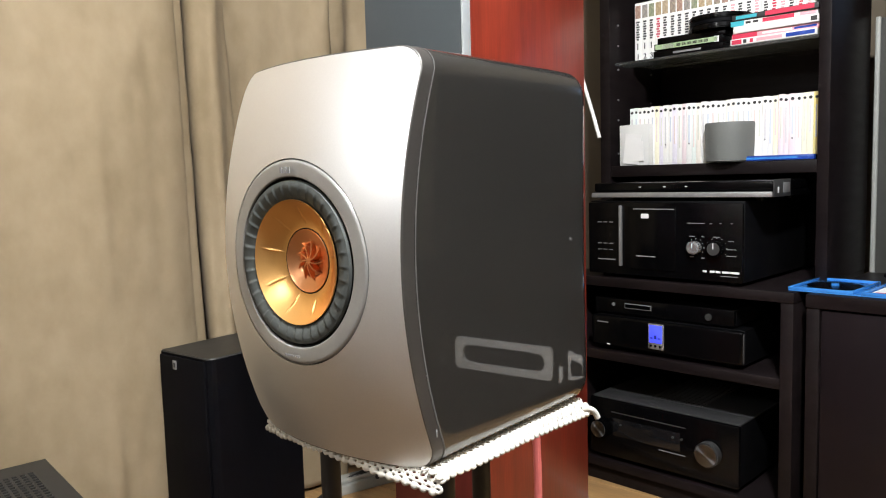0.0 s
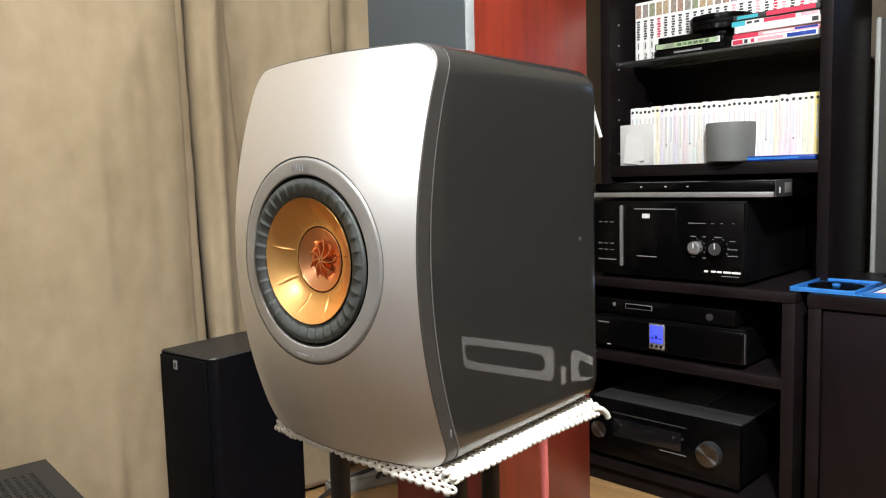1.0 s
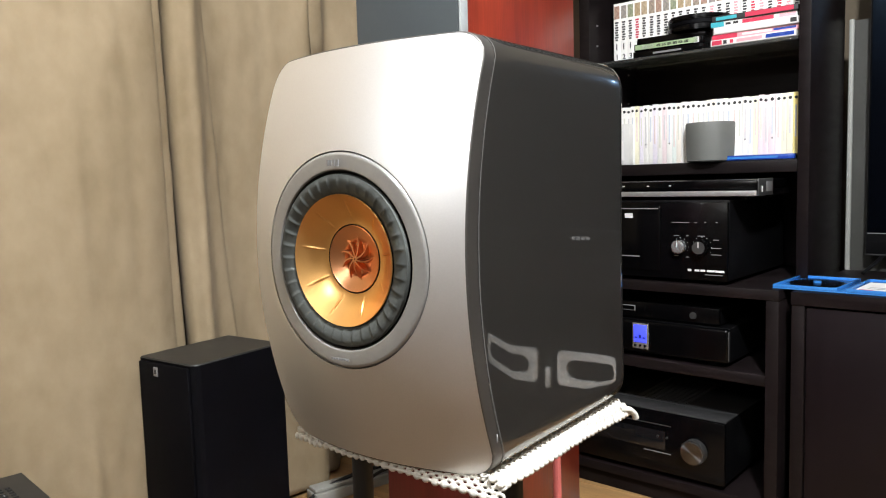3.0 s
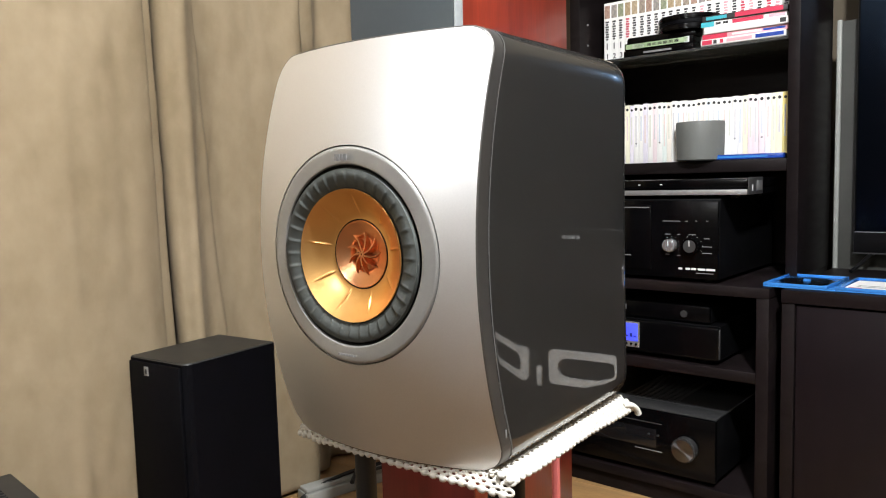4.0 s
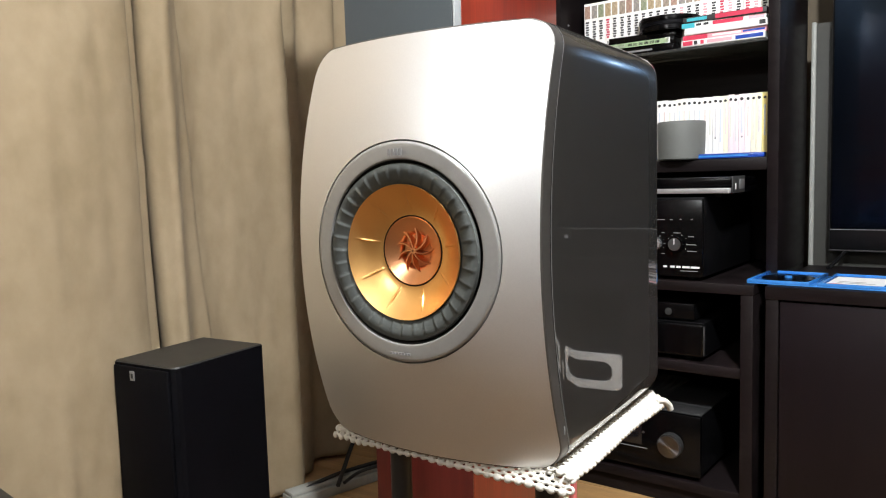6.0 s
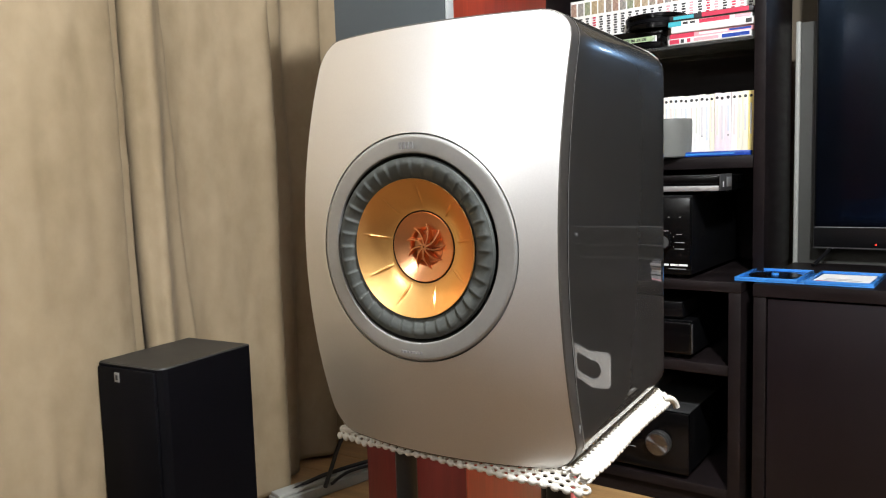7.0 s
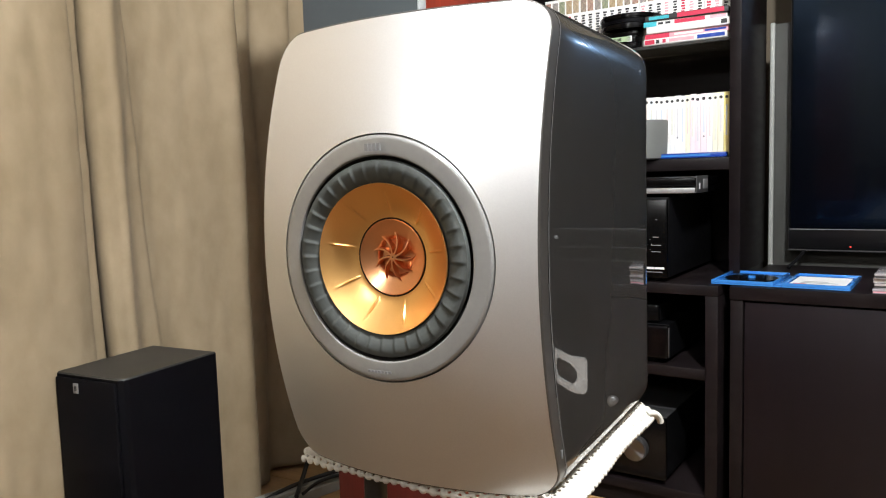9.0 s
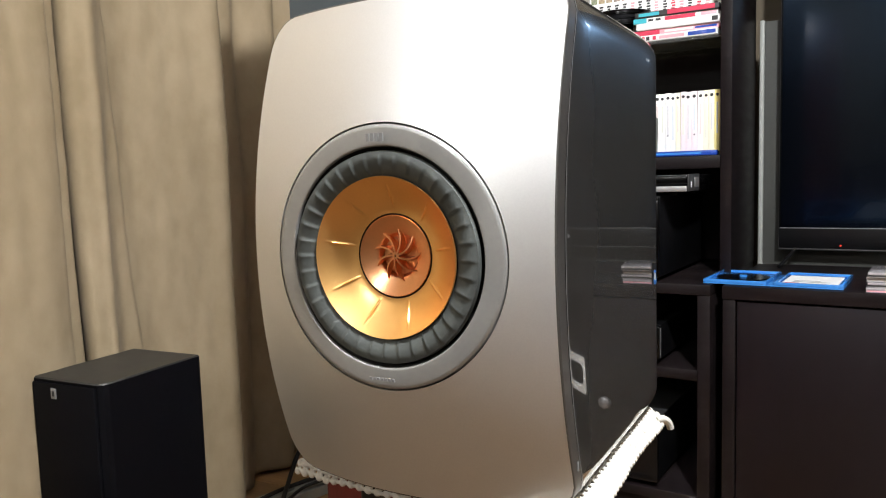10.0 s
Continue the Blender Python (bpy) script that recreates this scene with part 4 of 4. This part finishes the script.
# ---- books ----
rng = random.Random(11)
TINTS = [(0.86, 0.85, 0.82), (0.86, 0.80, 0.72), (0.74, 0.80, 0.86), (0.84, 0.72, 0.74), (0.86, 0.82, 0.64), (0.78, 0.84, 0.80), (0.80, 0.76, 0.84), (0.80, 0.68, 0.26), (0.70, 0.60, 0.16)]
FAINT = [mat("faint_spine_print", c, 0.6, 0.0, 0.05) for c in ((0.62, 0.60, 0.62), (0.58, 0.62, 0.70), (0.72, 0.60, 0.58), (0.66, 0.66, 0.58))]
SPINES = [mat("pale_paperback_spine", c, 0.55, 0.0, 0.04, 30, 300) for c in TINTS]


def book(m, w, h, d, cover, label, group, lean=0.0):
    """A paperback standing with its spine towards -y."""
    th = thing("book", m @ pose(0, 0, 0, 0, lean, 0), label, "book", group)
    bm = bmesh.new()
    add_box(bm, 0.0, w, 0.0, 0.0016, 0.0, h, 0.0005)
    add_box(bm, 0.0, 0.0007, 0.0016, d, 0.0, h)
    add_box(bm, w - 0.0007, w, 0.0016, d, 0.0, h)
    part("cover", bm, cover, th)
    box("pages", 0.0008, w - 0.0008, 0.0017, d - 0.002, 0.002, h - 0.002, PAGE, th, 0)
    return th


x = -0.535
i = 0
while x < -0.004:
    w = rng.uniform(0.0125, 0.0158)
    h = 0.168 + rng.uniform(-0.0015, 0.0015)
    t = (x + 0.535) / 0.53
    tint = 7 if t > 0.95 else 8 if t > 0.975 else 4 if t > 0.9 else 3 if 0.82 < t < 0.88 else (0, 0, 1, 2, 0, 3, 0, 5, 4, 0, 6)[rng.randrange(11)]
    b = book(at(x, 0.206 + 0.038 + rng.uniform(0, 0.003), 0.589 + 0.302), w - 0.0006, h, 0.115, SPINES[tint], "slim pale paperback with a dark round mark on its spine", "lower shelf paperbacks", rng.uniform(-0.3, 0.3))
    cyl("spine_mark", w / 2, -0.0003, h - 0.013, w * 0.28, 0.0008, INK, b, "y", 14)
    box("spine_mark", w * 0.36, w * 0.64, -0.0005, 0.0004, h - 0.102 - 0.01 * (i % 3), h - 0.032, FAINT[i % 4], b, 0)
    if i % 5 == 3:
        cyl("spine_mark", w / 2, -0.0003, h - 0.112, w * 0.16, 0.0008, DIMMARK, b, "y", 10)
    x += w
    i += 1

x = -0.545
i = 0
PICTURES = [mat("printed_cover_picture", c, 0.5, 0.0, 0.5, 120, 300, second=(c[0] * 0.35 + 0.25, c[1] * 0.35 + 0.2, c[2] * 0.35 + 0.15)) for c in ((0.35, 0.16, 0.12), (0.20, 0.22, 0.24), (0.12, 0.24, 0.12), (0.40, 0.28, 0.12), (0.45, 0.34, 0.20), (0.22, 0.18, 0.15))]
while x < -0.010:
    w = 0.0222
    h = 0.176
    b = book(at(x, 0.206 + 0.085 + rng.uniform(0, 0.003), 0.589 + 0.607), w - 0.0008, h, 0.115, SPINES[0], "white comic paperback with a picture strip and number on its spine", "upper shelf comics", rng.uniform(-0.25, 0.25))
    box("spine_picture", 0.002, w - 0.003, -0.0006, 0.0004, h - 0.045, h - 0.008, PICTURES[i % 6] if i < 14 else PICTURES[(i * 5 + 1) % 6], b, 0)
    for k in range(8):
        box("title_bar", 0.0046 + 0.0014 * (k % 2), 0.0156 - 0.0020 * (k % 3 == 1), -0.0006, 0.0004, h - 0.0583 - k * 0.0072, h - 0.0535 - k * 0.0072, INK if i < 16 and i % 5 != 3 else (REDPRINT, PINKPRINT, INK)[i % 3], b, 0)
    box("title_bar", 0.0085, 0.0115, -0.0006, 0.0004, h - 0.136, h - 0.118, INK, b, 0)
    fc = bpy.data.curves.new("volume_number", "FONT")
    fc.body, fc.size, fc.align_x, fc.extrude = str(i + 1), 0.021, "CENTER", 0.0002
    fo = new("volume_number", fc)
    fc.offset = 0.0004
    fc.materials.append(INK)
    fo.parent = b
    fo.matrix_local = pose(w / 2, -0.0006, 0.012, 90, 0, 0)
    x += w
    i += 1


def flat_box(name, m, w, d, h, material, label, category, group="", spine=None, spine_mat=None):
    th = thing(name, m, label, category, group)
    box("body", 0.0, w, 0.0, d, 0.0, h, material, th, min(0.0015, h * 0.3))
    if spine:
        for a, b, z0, z1, mm in spine:
            box("printed_mark", w * a, w * b, -0.0006, 0.0006, h * z0, h * z1, mm, th, 0)
    return th


GS = 0.589 + 0.607
flat_box("game_case", at(-0.452, 0.206 + 0.028, GS, 0), 0.205, 0.135, 0.017, BLACKPLASTIC, "flat black disc case on the glass shelf", "disc case", "", [(0.3, 0.7, 0.3, 0.6, DIMMARK)])
flat_box("game_case", at(-0.447, 0.206 + 0.024, GS + 0.0175, 1), 0.200, 0.135, 0.019, BLACKPLASTIC, "black disc case with a pale green printed spine", "disc case", "",
         [(0.02, 0.93, 0.15, 0.85, GREENPRINT), (0.12, 0.30, 0.2, 0.8, MARK), (0.34, 0.40, 0.3, 0.7, INK), (0.42, 0.48, 0.3, 0.7, INK), (0.50, 0.56, 0.3, 0.7, INK), (0.58, 0.64, 0.3, 0.7, INK), (0.66, 0.72, 0.3, 0.7, INK), (0.74, 0.80, 0.3, 0.7, INK), (0.88, 0.95, 0.1, 0.9, MARK)])
flat_box("game_case", at(-0.440, 0.206 + 0.030, GS + 0.037, 2), 0.196, 0.130, 0.016, BLACKPLASTIC, "flat black disc case in a pile", "disc case")


def build_wallet():
    th = thing("disc_wallet", at(-0.280, 0.206 + 0.095, GS + 0.0535), "round black zipped disc wallet on a pile of cases", "wallet")
    for k in range(3):
        cyl("shell" if k != 1 else "zip_band", 0, 0, 0.007 + k * 0.0135, 0.088 - 0.003 * (k == 1), 0.0125, BLACKPLASTIC if k != 1 else BLACKASH, th, "z", 48, 0.003)
    box("zip_pull", 0.070, 0.100, -0.058, -0.048, 0.016, 0.022, BLACKPLASTIC, th, 0.001)


build_wallet()
MAGS = [(0.0, 0.016, PAPER, [(0.02, 0.14, 0.15, 0.85, REDPRINT), (0.16, 0.20, 0.2, 0.8, INK), (0.24, 0.28, 0.2, 0.8, REDPRINT), (0.32, 0.62, 0.25, 0.75, PINKPRINT), (0.66, 0.98, 0.2, 0.8, DEEPBLUE)]),
        (0.0165, 0.013, PINKPRINT, [(0.0, 0.30, 0.05, 0.95, REDPRINT), (0.36, 0.70, 0.3, 0.7, PAPER), (0.72, 0.97, 0.3, 0.7, DEEPBLUE)]),
        (0.030, 0.018, PAPER, [(0.90, 0.97, 0.2, 0.8, INK)]),
        (0.0485, 0.014, PAPER, [(0.0, 0.16, 0.05, 0.95, CYANPRINT), (0.18, 0.24, 0.3, 0.7, INK), (0.27, 0.33, 0.3, 0.7, INK), (0.38, 0.74, 0.15, 0.85, REDPRINT), (0.80, 0.98, 0.2, 0.8, PINKPRINT)]),
        (0.063, 0.014, INK, [(0.05, 0.30, 0.2, 0.8, CYANPRINT), (0.40, 0.95, 0.1, 0.9, REDPRINT)])]
for k, (z, h, mm, sp) in enumerate(MAGS):
    flat_box("magazine", at(-0.222 + 0.004 * (k % 3), 0.206 + 0.018 + 0.003 * (k % 2), GS + z, (0, 1.2, -0.6, 1.8, 0.4)[k]), 0.216, 0.155, h, mm,
             ("white magazine with red lettering on its spine", "pink and red magazine", "thick plain white magazine", "white magazine with cyan and red spine", "dark magazine with red spine")[k] + " in a flat pile", "magazine", "magazine pile", sp)

cup = thing("grey_canister", at(-0.226, 0.206 + 0.030, 0.892), "matt grey rounded canister standing before the books", "canister")
bm = lathe([(0.0, 0.0), (0.058, 0.0), (0.0615, 0.003), (0.0640, 0.06), (0.0645, 0.100), (0.0630, 0.1045), (0.055, 0.105), (0.0, 0.105)], 56)
bmesh.ops.rotate(bm, verts=bm.verts, cent=(0, 0, 0), matrix=Matrix.Rotation(radians(90), 3, "X"))
part("canister_body", bm, GREYCUP, cup)
flat_box("disc_case", at(-0.196, 0.206 + 0.004, 0.892, 1.0), 0.192, 0.030, 0.013, DEEPBLUE, "closed deep blue disc case lying on the shelf edge", "disc case", "", [(0.05, 0.8, 0.3, 0.7, BLUE)])
bn = thing("plastic_bin", at(-0.553, 0.206 + 0.012, 0.892), "milky plastic box holding loose white cards", "storage box")
bm = bmesh.new()
add_box(bm, 0.0, 0.095, 0.0, 0.002, 0.0, 0.118, 0.0006)
add_box(bm, 0.0, 0.002, 0.0025, 0.030, 0.0, 0.118, 0.0006)
add_box(bm, 0.093, 0.095, 0.0025, 0.030, 0.0, 0.118, 0.0006)
add_box(bm, 0.002, 0.093, 0.0025, 0.030, 0.0, 0.002)
part("shell", bm, CLEARBIN, bn)
for k, (cx, a) in enumerate(((0.012, 6), (0.030, -3))):
    c = box("card", cx, cx + 0.052, -0.0035 - k * 0.001, -0.0025 - k * 0.001, 0.008, 0.095 - 0.03 * k, PAPER, bn, 0)
    c.rotation_euler = (0, radians(a), 0)


# ---- cables and floor clutter ----
def cable(points, r, material, label, name="cable"):
    return tagged(part(name, tube(points, r), material), label, "cable")


cable([(-0.47, 0.655, 0.70), (-0.490, 0.735, 0.665), (-0.499, 0.771, 0.52), (-0.503, 0.775, 0.25), (-0.52, 0.79, 0.02), (-0.60, 0.90, 0.006)], 0.0052, PINKCABLE, "pink speaker cable hanging behind the stand")
cable([(-0.95, 1.40, 1.5605), (-0.98, 1.47, 1.563), (-1.02, 1.58, 1.49), (-1.025, 1.70, 1.27), (-1.005, 1.745, 1.19), (-0.981, 1.75, 1.105), (-0.956, 1.75, 1.027), (-0.9365, 1.75, 0.962)], 0.0048, WHITECABLE, "white cable end hanging from the tall speaker")
cable([(-1.35, 1.18, 0.006), (-1.30, 1.30, 0.02), (-1.22, 1.36, 0.06), (-1.16, 1.44, 0.03), (-1.02, 1.52, 0.006)], 0.006, BLACKCABLE, "black power cable on the floor")
cable([(-1.40, 1.26, 0.006), (-1.28, 1.33, 0.03), (-1.24, 1.40, 0.14), (-1.22, 1.45, 0.20)], 0.006, BLACKCABLE, "black cable rising behind the speakers")
cable([(-1.44, 1.34, 0.006), (-1.25, 1.30, 0.008), (-1.12, 1.36, 0.05), (-1.02, 1.50, 0.006)], 0.005, BLACKCABLE, "black cable lying by the skirting")
cable([(-1.30, 1.62, 0.006), (-1.05, 1.70, 0.006), (-0.80, 1.72, 0.006), (-0.60, 1.70, 0.006), (-0.45, 1.55, 0.006)], 0.006, WHITECABLE, "white cable lying on the floor boards")
cable([(-1.545, 1.28, 0.008), (-1.540, 1.36, 0.030), (-1.515, 1.45, 0.046), (-1.49, 1.54, 0.047), (-1.455, 1.63, 0.047), (-1.43, 1.70, 0.047)], 0.0055, BLACKCABLE, "black cable lying over the power strip")
cable([(-1.455, 1.42, 0.047), (-1.50, 1.50, 0.060), (-1.535, 1.58, 0.095), (-1.55, 1.66, 0.15)], 0.0060, BLACKCABLE, "black cable rising beside the curtain")
cable([(-1.45, 1.44, 0.047), (-1.46, 1.52, 0.048), (-1.43, 1.60, 0.046), (-1.38, 1.68, 0.030)], 0.0045, BLACKCABLE, "thin black cable crossing the power strip")
st = thing("cable_trunking", pose(-1.475, 1.60, 0, 0, 0, 73), "grey-white plastic power strip among cables on the floor", "power strip")
box("channel", -0.28, 0.28, -0.03, 0.03, 0.0, 0.028, SKIRT, st, 0.003)
box("cover", -0.278, 0.278, -0.022, 0.022, 0.0285, 0.040, SKIRT, st, 0.004)
for k in range(5):
    cyl("socket", -0.2 + k * 0.1, 0.0, 0.0405, 0.016, 0.002, DIMMARK, st, "z", 20)

# ---- floor boards ----
PLANKS = {}


def plank(length):
    if length not in PLANKS:
        bm = bmesh.new()
        add_box(bm, 0.0006, length - 0.0006, 0.0006, 0.1294, -0.0115, 0.0, 0.0008, 1)
        PLANKS[length] = finish(bm, "floor_board", WOOD)
    return PLANKS[length]


# boards end where the added dark floor begins
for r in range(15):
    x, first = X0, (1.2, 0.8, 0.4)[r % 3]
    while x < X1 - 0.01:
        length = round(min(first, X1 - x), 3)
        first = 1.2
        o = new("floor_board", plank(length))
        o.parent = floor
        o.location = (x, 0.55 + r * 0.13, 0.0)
        x += length
